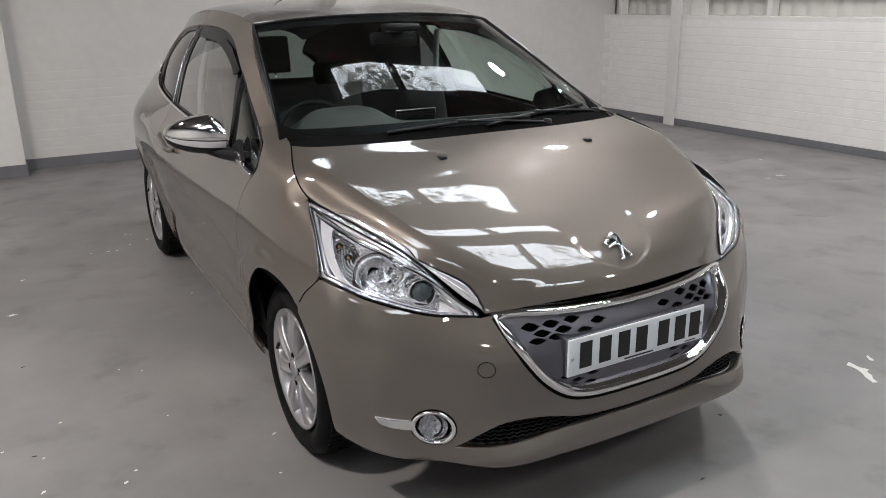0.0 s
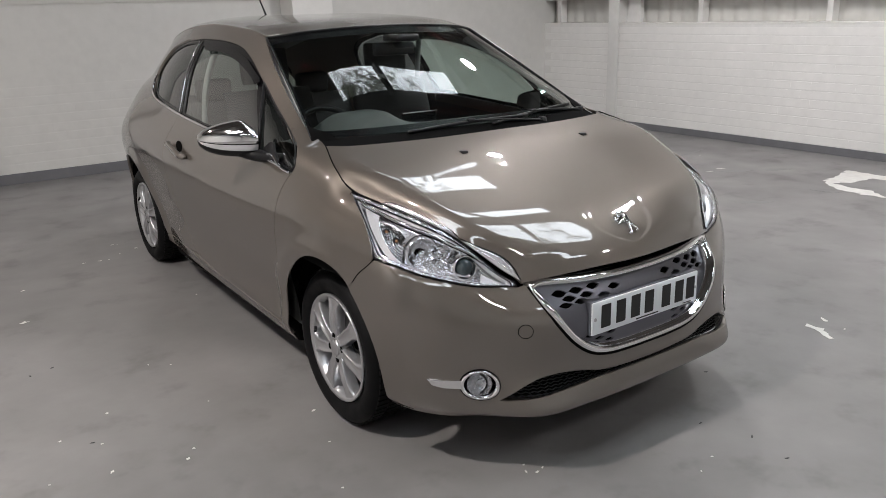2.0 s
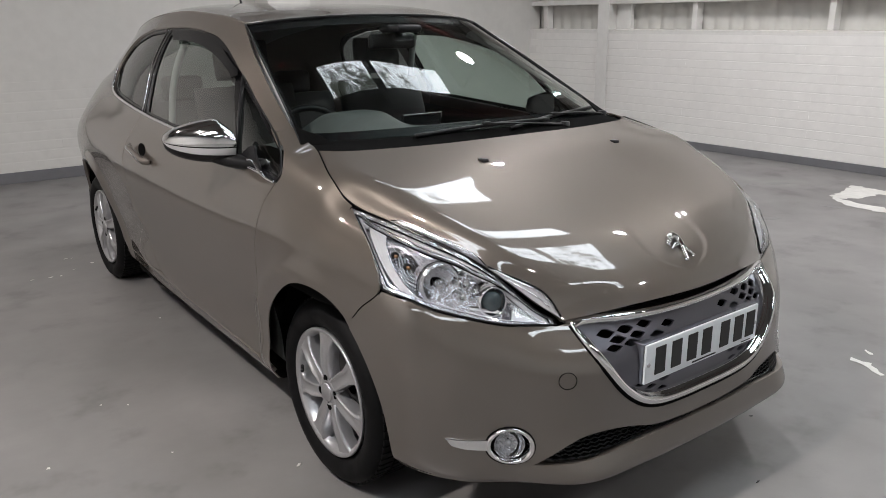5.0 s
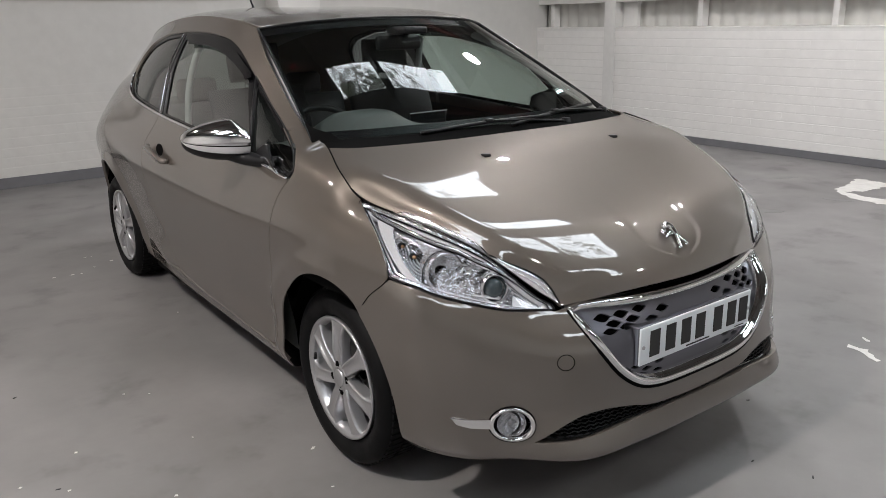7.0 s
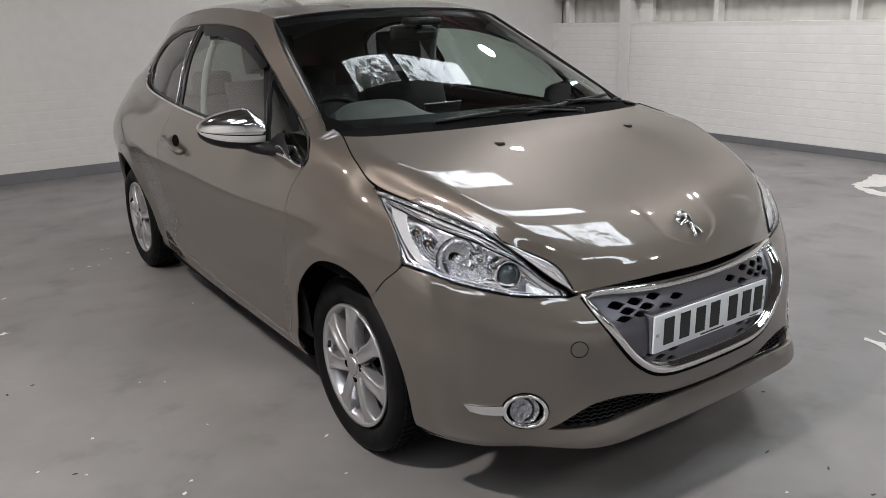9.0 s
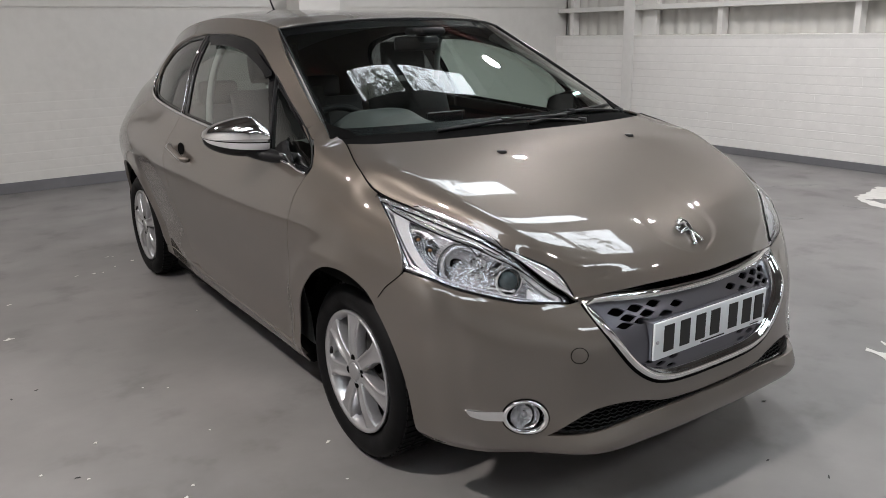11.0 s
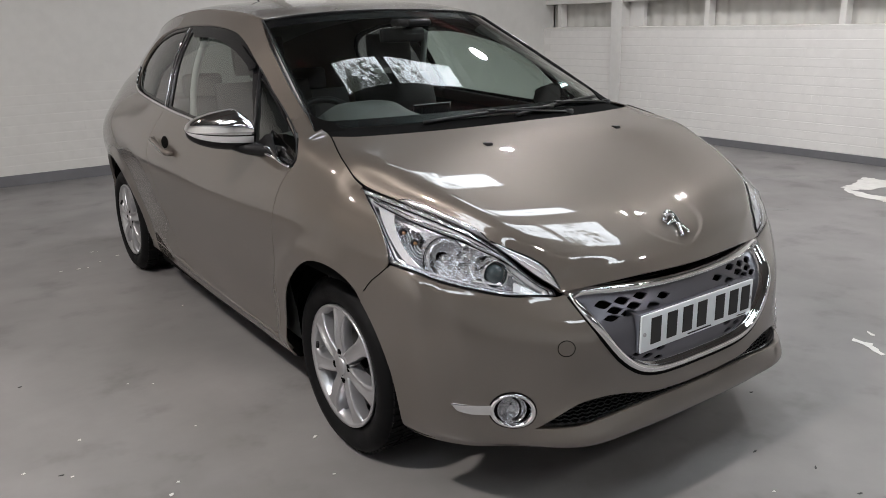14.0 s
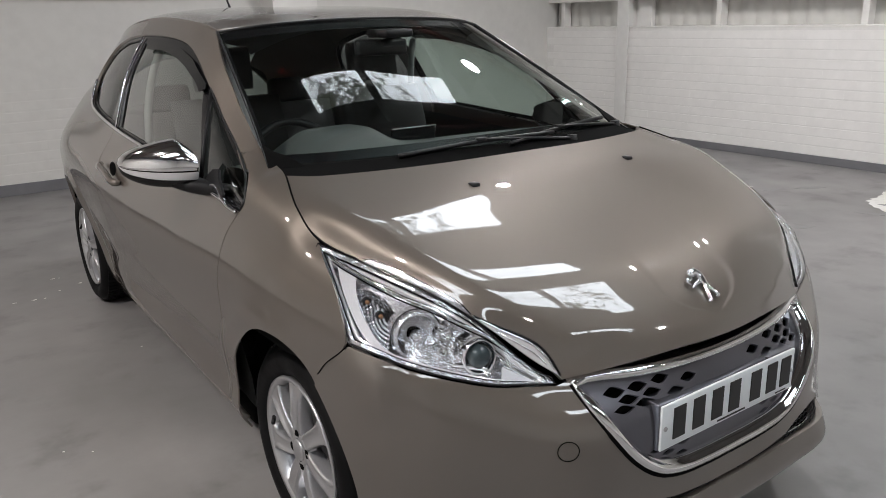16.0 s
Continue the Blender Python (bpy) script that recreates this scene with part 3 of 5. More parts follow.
# round hall lamps: first two reflected in car, fifth from shadows, rest added fill
LAMPGLOW = glowing("lamp_diffuser", (1.0, 0.96, 0.90), 60.0)
for x, y_, watts in ((3.0, 2.35, 88), (3.45, -.15, 56), (3.2, -4.4, 44), (-2.9, 2.9, 42), (-3.3, -.2, 172), (-1.2, -5.0, 14)):
    lampo = tagged(new("ceiling_lamp"), "round white high-bay ceiling lamp, switched on, some added as fill", "lamp", "ceiling lamps")
    lampo.matrix_basis = pose(x, y_, TOP - .14)
    part("housing", lathe([(.19, .02), (.13, .05), (.04, .11), (.0, .13), (-.004, .125)], 28, "z"), STEELPAINT, lampo)
    part("diffuser", lathe([(.0, .122), (-.012, .11), (-.016, 0)], 28, "z"), LAMPGLOW, lampo)
    light = bpy.data.lights.new("lamp_light", "AREA")
    light.shape, light.size, light.energy, light.color = "DISK", 0.24, watts, (1.0, 0.93, 0.89) if x < 0 else (1.0, 0.972, 0.985)
    lo = new("lamp_light", light)
    lo.matrix_basis = pose(x, y_, TOP - .17)


# ---- the car ----
car = tagged(new("car"), "taupe metallic three-door hatchback parked on the hall floor", "car")
car.matrix_basis = pose(-0.004, 0, 0, 0, 0, 0)
MID = (0, 1.2, 0.6)


def both(name, mesh, mat_, parent=None, label=""):
    """A part of the right flank and its twin on the left."""
    parents = parent or (car, car)
    return part(name, mesh, mat_, parents[0], label), part(name, mirrored(mesh), mat_, parents[1], label)


def poly(*runs):
    return [tuple(p) for run in runs for p in np.asarray(run, float)]


def arch(y0, r, low):
    """The wheel opening's edge from its rear foot over the top to its front foot."""
    a = np.linspace(radians(-35), radians(215), 56)
    pts = np.stack([y0 + r * np.cos(a), 0.305 + r * 1.0 * np.sin(a)], 1)
    return pts[pts[:, 1] > low]


DOOR_FRONT = curve([(.226, .908), (.262, .84), (.285, .72), (.31, .56), (.345, .40), (.375, .315), (.42, .283)], 20)
DOOR_LOW = curve([(.45, .277), (.8, .275), (1.1, .28), (1.40, .30)], 14)
DOOR_REAR = curve([(1.47, .315), (1.545, .36), (1.575, .45), (1.62, .60), (1.665, .76), (1.655, .88), (1.60, .995)], 22)
GAP = 0.006
WIN_LOW = curve([(.224, .916), (.6, .942), (1.0, .968), (1.6, 1.0), (2.1, 1.032), (2.25, 1.052)], 40)
WIN_BACK = curve([(2.30, 1.07), (2.337, 1.115), (2.338, 1.17), (2.30, 1.235), (2.18, 1.305), (1.95, 1.348)], 24)
WIN_TOP = curve([(1.70, 1.362), (1.4, 1.358), (1.15, 1.335), (.95, 1.287), (.75, 1.21), (.568, 1.126), (.417, 1.057), (.286, .992), (.222, .95)], 40)
WINDOWS = poly(WIN_LOW, WIN_BACK, WIN_TOP)
ARCH_F = curve([(.34, .21), (.325, .29), (.278, .43), (.185, .55), (.07, .637), (-.04, .668), (-.14, .656), (-.225, .607), (-.30, .52), (-.345, .42), (-.365, .3), (-.36, .21)], 50)
ARCH_R = arch(2.535, .372, .22)

# flanks
fender_low = to_line(poly([(.35, 1.056)], curve([(.372, 1.043), (.32, 1.017), (.277, .994), (.235, .966), (.214, .946), (.208, .93), (.215, .914)], 26),
                          DOOR_FRONT - (GAP, 0), [(.43, .262), (.42, .235), (.37, .205)], ARCH_F[(ARCH_F[:, 0] > -.232) | (ARCH_F[:, 0] > 0)], [(-.262, .625), (-.305, .66), (-.335, .695)],
                          [(-.352, .729), (-.335, .765), (-.28, .812), (-.2, .853), (-.125, .882)]))
fender_edge = np.concatenate([fender_low, [(y_, .84) for y_ in np.linspace(-.107, .335, 24)]])
both("fender", sheet("fender", fender_edge, side_line, 0.015, 0.005, out=MID), PAINT)
doors = both("door", sheet("door", poly(DOOR_FRONT, DOOR_LOW, DOOR_REAR, WIN_LOW[WIN_LOW[:, 0] < 1.59][::-1] - (0, .004)), side, 0.022, 0.016, out=MID), PAINT)
sill_edge = poly([(.40, .205), (.425, .225), (.44, .262)], DOOR_LOW - (0, GAP + .002), [(1.50, .30), (1.75, .28), (2.17, .25), (2.19, .205), (1.2, .195)])
both("sill", sheet("sill", sill_edge, side, 0.03, 0.02, out=MID), PAINT)
frame_edge = poly(DOOR_REAR[::-1] + (GAP, 0), [(1.52, .308), (1.75, .288), (2.16, .258)], ARCH_R[::-1], [(2.93, .26), (3.085, .34), (3.085, 1.13), (2.93, 1.232)],
                  [(2.6, 1.330), (2.1, 1.400), (1.6, 1.424), (1.15, 1.400), (.957, 1.373), (.68, 1.228), (.42, 1.087), (.354, 1.052)], [(.377, 1.044)], WIN_TOP[::-1][WIN_TOP[::-1][:, 0] > .385], WIN_BACK[::-1], WIN_LOW[WIN_LOW[:, 0] > 1.62][::-1])
both("side_frame", sheet("side_frame", frame_edge, side, 0.022, 0.014, out=MID), PAINT)

# side windows: black surrounds, three panes a side, bright strips
PANE_Q = [(.242, .931), (.552, .957), (.712, 1.180), (.573, 1.1195), (.423, 1.0505), (.292, .990), (.238, .956)]
PANE_D = poly([(.585, .966), (1.0, .985), (1.545, 1.012), (1.635, 1.33), (1.4, 1.333), (1.16, 1.311), (.97, 1.266), (.775, 1.19), (.65, 1.06)])
PANE_R = poly([(1.65, 1.02)], curve([(2.08, 1.048), (2.23, 1.068), (2.30, 1.115), (2.305, 1.17), (2.27, 1.225), (2.16, 1.283), (1.95, 1.328)], 16), [(1.735, 1.342)])
both("window_surround", sheet("window_surround", WINDOWS, side, 0.03, 0.0, holes=(PANE_Q, PANE_D, PANE_R), out=MID, offset=-0.010), GLOSSBLACK)
for name, line, m in (("quarter_light", PANE_Q, SIDE_GLASS), ("door_glass", PANE_D, SIDE_GLASS), ("rear_side_glass", PANE_R, PRIVACY)):
    for ob in both(name, sheet(name, line, side, 0.05, 0.0, out=MID, offset=-0.014), m):
        ob.visible_shadow = False


def on_side(line, out=0.0):
    p = side(line)
    return p + np.array([-out, 0, 0])


both("chrome_waist_strip", tube(on_side(np.concatenate([WIN_LOW[2:] + (0, .002), WIN_BACK[:9]]), 0.002), 0.0065, 8), CHROME)
both("door_edge_strip", tube(on_side(curve([(1.605, 1.0), (1.655, 1.2), (1.69, 1.352)], 12), -0.004), 0.004, 6), CHROME)
both("window_bar", tube(on_side([(.562, .955), (.617, 1.053), (.728, 1.196)], -0.008), 0.007, 8), BLACK)
deflect = poly([(.752, 1.198), (.772, 1.214), (.977, 1.281), (1.16, 1.317), (1.4, 1.337), (1.58, 1.338)], curve([(1.53, 1.307), (1.288, 1.302), (1.054, 1.268), (.85, 1.215), (.785, 1.188)], 12))
both("wind_deflector", sheet("wind_deflector", deflect, side, 0.03, 0.004, out=MID, offset=0.003), GLOSSBLACK)

# bonnet, roof, windscreen
bonnet_at = net_surface(BONNET)


def smooth_grid(name, net, n, m, depth, lift=0.0, dent=None):
    """A full panel over a net, with true normals and a turned-in edge."""
    at, half_n, long_n = net_surface(net), len(net) - 1, len(net[0]) - 1
    us, vs = np.linspace(-half_n, half_n, n), np.linspace(0, long_n, m)
    uv = np.stack(np.meshgrid(us, vs, indexing="ij"), -1).reshape(-1, 2)
    p = at(uv)
    e = 1e-3
    du = at(np.clip(uv + (e, 0), None, (half_n, long_n))) - at(np.clip(uv - (e, 0), (-half_n, 0), None))
    dv = at(np.clip(uv + (0, e), None, (half_n, long_n))) - at(np.clip(uv - (0, e), (-half_n, 0), None))
    nrm = np.cross(du, dv)
    nrm /= np.linalg.norm(nrm, axis=1, keepdims=True)
    nrm *= np.sign(nrm[:, 2:3])
    p = p + nrm * lift
    if dent is not None:
        p[:, 2] += dent(p[:, 0], p[:, 1])
        q = p.reshape(n, m, 3)
        nrm = np.cross(np.gradient(q, axis=0), np.gradient(q, axis=1)).reshape(-1, 3)
        nrm /= np.linalg.norm(nrm, axis=1, keepdims=True)
        nrm *= np.sign(nrm[:, 2:3])
    ids = np.arange(n * m).reshape(n, m)
    faces = [(ids[i, j], ids[i + 1, j], ids[i + 1, j + 1], ids[i, j + 1]) for i in range(n - 1) for j in range(m - 1)]
    loop = list(ids[:, 0]) + list(ids[-1, 1:]) + list(ids[-2::-1, -1]) + list(ids[0, -2:0:-1])
    base = len(p)
    verts = np.concatenate([p, p[loop], p[loop] - nrm[loop] * depth])
    k = len(loop)
    faces += [(base + a, base + k + a, base + k + (a + 1) % k, base + (a + 1) % k) for a in range(k)]
    along = np.roll(p[loop], -1, 0) - np.roll(p[loop], 1, 0)
    outw = np.cross(along, nrm[loop])
    outw /= np.linalg.norm(outw, axis=1, keepdims=True) + 1e-12
    mesh = bpy.data.meshes.new(name)
    mesh.from_pydata([tuple(v) for v in verts], [], [tuple(int(i) for i in f) for f in faces])
    for q in mesh.polygons:
        q.use_smooth = True
    normals = np.concatenate([nrm, outw * 0.8 + nrm[loop] * 0.6, outw])
    mesh.normals_split_custom_set_from_vertices([tuple(v) for v in normals])
    return mesh


def relief(x, y):
    """The scoop in which the badge stands, running out up the bonnet, and the crease along each side."""
    half = .128 - .10 * np.clip((-.62 - y) / .085, 0, 1) ** 2.4
    rise = np.clip((-.34 - y) / .28, 0, 1) ** 1.5
    wide = .030 + .05 * (1 - rise)
    f = np.clip((half + .5 * wide - np.abs(x)) / wide, 0, 1) * np.clip((y + .715) / .03, 0, 1)
    scoop = -.0048 * rise * f * f * (3 - 2 * f)
    line = np.interp(y, (-.60, -.477, -.423, -.359, -.316, -.216, -.133, .05), (.50, .546, .57, .592, .608, .638, .662, .69))
    fade = np.clip((y + .60) / .12, 0, 1) * np.clip((.02 - y) / .12, 0, 1)
    d = np.sqrt((np.abs(x) - line) ** 2 + .003 ** 2)
    return scoop + .0055 * np.exp(-d / .055) * fade


part("bonnet", smooth_grid("bonnet", BONNET, 260, 200, 0.02, dent=relief), PAINT, car)
# dark rods laid on the bonnet's edges draw the shade of its gaps
for s in (-1, 1):
    edge_ = bonnet_at(np.stack([np.full(40, 3.0 * s), np.linspace(4.55, 6.95, 40)], 1))
    part("bonnet_gap", tube(edge_ + np.array([s * .002, 0, .0012]), .0024, 6), DARK, car)
part("roof", smooth_grid("roof", ROOF, 60, 60, 0.012), PAINT, car)
screen = part("windscreen", smooth_grid("windscreen", SCREEN, 50, 36, 0.0), SCREEN_GLASS, car, "tinted curved windscreen")
screen.visible_shadow = False
at_screen = net_surface(SCREEN)


def screen_band(name, uv, lift, width_uv=None):
    return at_screen(np.array(uv)) + np.array([0, -0.4, 0.9]) * lift


us = np.linspace(-3, 3, 61)
band = np.stack([screen_band("frit", np.stack([us, np.full(61, v)], 1), -0.004) for v in (0.0, 0.16, 0.34)], 1)
part("lower_frit_band", rows_mesh("lower_frit_band", band), GLOSSBLACK, screen)
top = np.stack([screen_band("frit", np.stack([us, 3 - w * np.ones(61)], 1), -0.004) for w in (0.0, 0.1, 0.2)], 1)
part("upper_frit_band", rows_mesh("upper_frit_band", top), GLOSSBLACK, screen)
for s in (-1, 1):
    vs_ = np.linspace(0, 3, 31)
    edge = np.stack([screen_band("frit", np.stack([np.full(31, s * w), vs_], 1), -0.004) for w in (3.0, 2.96, 2.91)], 1)
    part("side_frit_band", rows_mesh("side_frit_band", edge), GLOSSBLACK, screen)
    part("screen_seal", tube(at_screen(np.stack([np.full(31, s * 3.0), .06 + vs_ * .98], 1)) + (0, -.002, .002), np.linspace(.002, .0055, 31), 6), BLACK, screen)
part("screen_seal", tube(at_screen(np.stack([us, np.full(61, 3.0)], 1)) + (0, -.002, .001), 0.005, 6), BLACK, screen)

for s in (-1, 1):
    corner = [(s * 3.0, 0.0), (s * 3.0, .62), (s * 2.86, .40), (s * 2.62, .22), (s * 2.5, 0.0)]
    part("corner_trim", sheet("corner_trim", corner, at_screen, .06, .004, out=(0, 1.2, .6), offset=.003), DARK, screen)

# scuttle panel, wipers, washer jets, aerial
cowl = []
for u in np.linspace(-3, 3, 41):
    a = bonnet_at(np.array([[u, 7.0]]))[0] + (0, 0, -0.016)
    b = at_screen(np.array([[u, 0.12]]))[0] + (0, 0, -0.002)
    cowl.append([a + (0, 0, .0), a * 0.6 + b * 0.4 + (0, 0, -0.006), b])
part("scuttle_panel", rows_mesh("scuttle_panel", np.array(cowl)), DARK, car, "black plastic scuttle panel under the windscreen")


def wiper(pivot, bend, tip0, tip1):
    arm = new("wiper")
    arm.parent = car
    pts = curve([pivot, bend, (np.array(tip0) + tip1) / 2 + (0, 0, .012)], 12)
    part("arm", tube(pts, np.linspace(.011, .006, 12), 8, flat=0.6), BLACK, arm)
    blade = curve([tip0, (np.array(tip0) * .5 + np.array(tip1) * .5) + (0, 0, .006), tip1], 16)
    part("blade", tube(blade, 0.007, 6), BLACK, arm)
    part("hinge", box(*(c for q, w in zip(pts[-1], (.018, .008, .006)) for c in (q - w, q + w)), bevel=.004), BLACK, arm)
    part("pivot_cap", lathe([(0, .0), (.0, .016), (-.02, .018)], 16, "z", tuple(np.array(pivot) + (0, 0, .012))), BLACK, arm)


wiper((.30, .10, 1.006), (.12, .102, 1.026), (-.36, .125, 1.022), (.22, .105, 1.034))
wiper((.63, .215, 1.012), (.45, .165, 1.034), (.02, .085, 1.020), (.56, .215, 1.042))
for x in (-.297, .297):
    part("washer_jet", box(x - .013, x + .013, -.155, -.128, .962, .978, bevel=.005), BLACK, car)
aerial = part("aerial", tube([(0, 2.24, 1.45), (0, 2.26, 1.47), (0, 2.42, 1.66)], (.009, .006, .0025), 8), BLACK, car)

# bonnet badge: a plain bright shape standing upright on two feet
badge = new("badge")
badge.parent = car
badge.matrix_basis = pose(-.008, -.657, .760, 40, 0, 0)
for pts, r in (([(-.018, .034), (.0, .040), (.012, .030), (.014, .012), (.012, -.004)], (.010, .013, .012, .010, .007)),
               ([(-.020, .026), (-.034, .022), (-.030, .010)], (.007, .006, .003)), ([(.0, .012), (-.018, .008), (-.032, .002)], (.007, .005, .003)),
               ([(.012, .0), (.004, -.020), (-.002, -.040), (-.014, -.041)], (.009, .006, .005, .004)), ([(.014, .0), (.022, -.016), (.032, -.034), (.022, -.037)], (.008, .006, .004, .003))):
    part("badge_stroke", tube(curve([(x, z, 0.004) for x, z in pts], 12), np.interp(np.linspace(0, 1, 12), np.linspace(0, 1, len(r)), r), 8), CHROME, badge)

# ---- nose ----
LAMP_LOW = curve([(-.812, -.36, .727), (-.73, -.475, .688), (-.61, -.573, .653), (-.52, -.612, .64), (-.462, -.634, .633)], 22)
LAMP_TOP = curve([(-.463, -.628, .648), (-.50, -.595, .69), (-.545, -.552, .738), (-.585, -.492, .781), (-.62, -.42, .812), (-.656, -.345, .838), (-.70, -.235, .868), (-.744, -.107, .888)], 22)
LAMP_BACK = curve([(-.752, -.112, .88), (-.775, -.2, .84), (-.80, -.30, .775), (-.812, -.35, .738)], 10)
lamp_uv = np.concatenate([on_front(LAMP_LOW), on_front(LAMP_TOP), on_front(LAMP_BACK)])
GRILLE_XZ = curve([(-.43, .634), (-.405, .56), (-.345, .47), (-.275, .412), (-.20, .388), (-.1, .381), (0, .380)], 24)
grille_low = on_front_xz(np.concatenate([GRILLE_XZ, GRILLE_XZ[-2::-1] * (-1, 1)]))
low = on_front(LAMP_LOW + (0, -.002, -.005))
seam = on_front([(-.812, -.352, .717), (-.822, -.30, .672), (-.835, -.26, .63)])
arch_uv = on_front(side(ARCH_F[ARCH_F[:, 0] < -.235]))
under = on_front([(-.765, -.37, .21), (-.70, -.52, .215), (-.60, -.62, .222), (-.46, -.732, .219), (-.26, -.758, .214), (0, -.765, .214)])
right_edge = np.concatenate([[grille_low[0]], low[::-1], seam, arch_uv, under])
bumper_edge = np.concatenate([right_edge, right_edge[-2::-1] * (-1, 1), grille_low[::-1][1:-1]])
INTAKE = curve([(-.57, .285), (-.51, .324), (-.45, .350), (-.37, .355), (-.29, .345), (-.22, .330), (-.1, .322), (0, .320)], 24)
INTAKE_LOW = curve([(-.57, .281), (-.45, .294), (-.33, .303), (-.23, .308), (-.1, .308), (0, .307)], 20)
half_in = np.concatenate([INTAKE_LOW[::-1][:-1], INTAKE])
intake_uv = on_front_xz(np.concatenate([half_in, (half_in * (-1, 1))[::-1][1:-1]]))
fog_ring = lambda r: [(-.612 + r * 1.0 * math.cos(a), .338 + r * math.sin(a)) for a in np.linspace(0, 2 * np.pi, 28, endpoint=False)]
fog_uv = on_front_xz(fog_ring(.047))
bumper = part("front_bumper", sheet("front_bumper", bumper_edge, front, 0.06, 0.040, holes=(intake_uv, fog_uv, fog_uv * (-1, 1)), out=MID), PAINT, car)
# lower grille: dark mesh behind the slot
part("intake_backing", sheet("intake_backing", on_front_xz(np.concatenate([half_in * (1.14, 1), (half_in * (-1.14, 1))[::-1][1:-1]]) + (0, .0)), front, 0.1, 0.0, out=MID, offset=-0.039), DARK, bumper)
for k in range(10):
    z = .266 + .0095 * k
    xs = np.linspace(-.54, .54, 90)
    top_z = np.interp(np.abs(xs), np.abs(INTAKE[::-1, 0]), INTAKE[::-1, 1])
    low_z = np.interp(np.abs(xs), np.abs(INTAKE_LOW[::-1, 0]), INTAKE_LOW[::-1, 1])
    for s in (-1, 1):
        ok = (xs * s > 0.02) & (z < top_z + .004) & (z > low_z - .004)
        if ok.sum() > 4:
            p = front(on_front_xz([(x, z) for x in xs[ok]])) + (0, .020, 0)
            p[:, 2] += .0026 * (-1.0) ** (np.arange(len(p)) + k)
            part("mesh_bar", tube(p, .0018, 5), BLACK, bumper)
# towing-eye cover: a dark ring on the skin draws its gap's shade
tow = [(-.486 + .0215 * math.cos(a), .508 + .0215 * math.sin(a)) for a in np.linspace(0, 2 * np.pi, 28, endpoint=False)]
part("towing_eye_groove", tube(front(on_front_xz(tow)) + (0, -.0005, 0), .0012, 5, closed=True), DARK, bumper)
# upper grille
grille = new("grille")
grille.parent = car
FRAME = np.concatenate([GRILLE_XZ, GRILLE_XZ[-2::-1] * (-1, 1), curve([(.40, .643), (.2, .636), (0, .633), (-.2, .636), (-.40, .643)], 20)])
frame_p = front(on_front_xz(FRAME))


def ribbon(path, inner, proud, round_):
    """A flat bright moulding along a closed path, its inner edge towards the point inner."""
    path = np.asarray(path)
    c = np.array(inner)
    w = np.cross(np.roll(path, -2, 0) - np.roll(path, 2, 0), (0, 1, 0))
    w /= np.linalg.norm(w, axis=1, keepdims=True) + 1e-9
    w *= np.sign(((c - path) * w).sum(1))[:, None]
    rings = [path + w * a + np.array([0, -b, 0]) for a, b in proud]
    return rows_mesh("ribbon", np.stack(rings, 1), closed_u=True)


# a dark rod below the frame stands in for the shadow beneath it
part("frame_shadow_gap", tube(frame_p[:47] + (0, -.001, -.006), .0075, 6), DARK, grille)
part("chrome_frame", ribbon(frame_p, (0, -.75, .52), [(-.004, -.03), (-.005, .004), (.0, .010), (.008, .012), (.014, .010), (.018, .004), (.020, -.003), (.024, -.007), (.026, -.010), (.027, -.03)], 0), CHROME, grille)
inner_xz = (FRAME - (0, .52)) * (.955, .93) + (0, .52)
panel_uv = on_front_xz(inner_xz)


def lozenge(w, h, n=11):
    """An eye-shaped opening with drawn-out tips."""
    xs = np.cos(np.linspace(0, np.pi, n))
    top_ = [(w * x, h * math.cos(math.pi / 2 * x) ** 1.2) for x in xs]
    return np.array(top_ + [(x, -z) for x, z in top_[-2:0:-1]])


LOZ = [(-.339, .605), (-.278, .607), (-.211, .610), (-.127, .596), (-.311, .588), (-.245, .590), (-.179, .578), (-.330, .570), (-.272, .574)]
slots = []
for x, z in LOZ + [(-x, z) for x, z in LOZ] + [(s * x, z) for s in (-1, 1) for x, z in ((.250, .444), (.210, .427), (.166, .411), (.158, .438))]:
    slots.append(on_front_xz(lozenge(*((.0285, .0098) if z > .5 else (.024, .0072))) + (x, z)))
part("grille_panel", sheet("grille_panel", panel_uv, front, 0.05, 0.010, holes=slots, out=MID, offset=-0.022), GRILLE, grille)
part("grille_backing", sheet("grille_backing", panel_uv, front, 0.09, 0.0, out=MID, offset=-0.055), DARK, grille)
# plate carrier and number plate
bm = bmesh.new()
box(-.258, .266, -.754, -.70, .447, .5625, .004, bm)
carrier = part("plate_carrier", bm, GRILLE, grille)
plate = part("number_plate", box(-.256, .264, -.7605, -.7535, .449, .5605, .0025), PLATE, grille, "white number plate with dark blank bars")
for k, x in enumerate((-.195, -.125, -.055, .012, .098, .166, .226)):
    part("plate_bar", box(x - .021, x + .021, -.7625, -.7595, .468, .546), INK, plate, smooth=False)
for x in (-.243, .251):
    part("screw", lathe([(0, 0), (0, .005), (.003, .006)], 12, "y", (x, -.7635, .503)), SILVER, plate)
part("maker_line", box(-.05, .06, -.7618, -.7600, .4555, .4595), INK, plate, smooth=False)
part("maker_line", box(.19, .235, -.7618, -.7600, .4545, .4572), INK, plate, smooth=False)

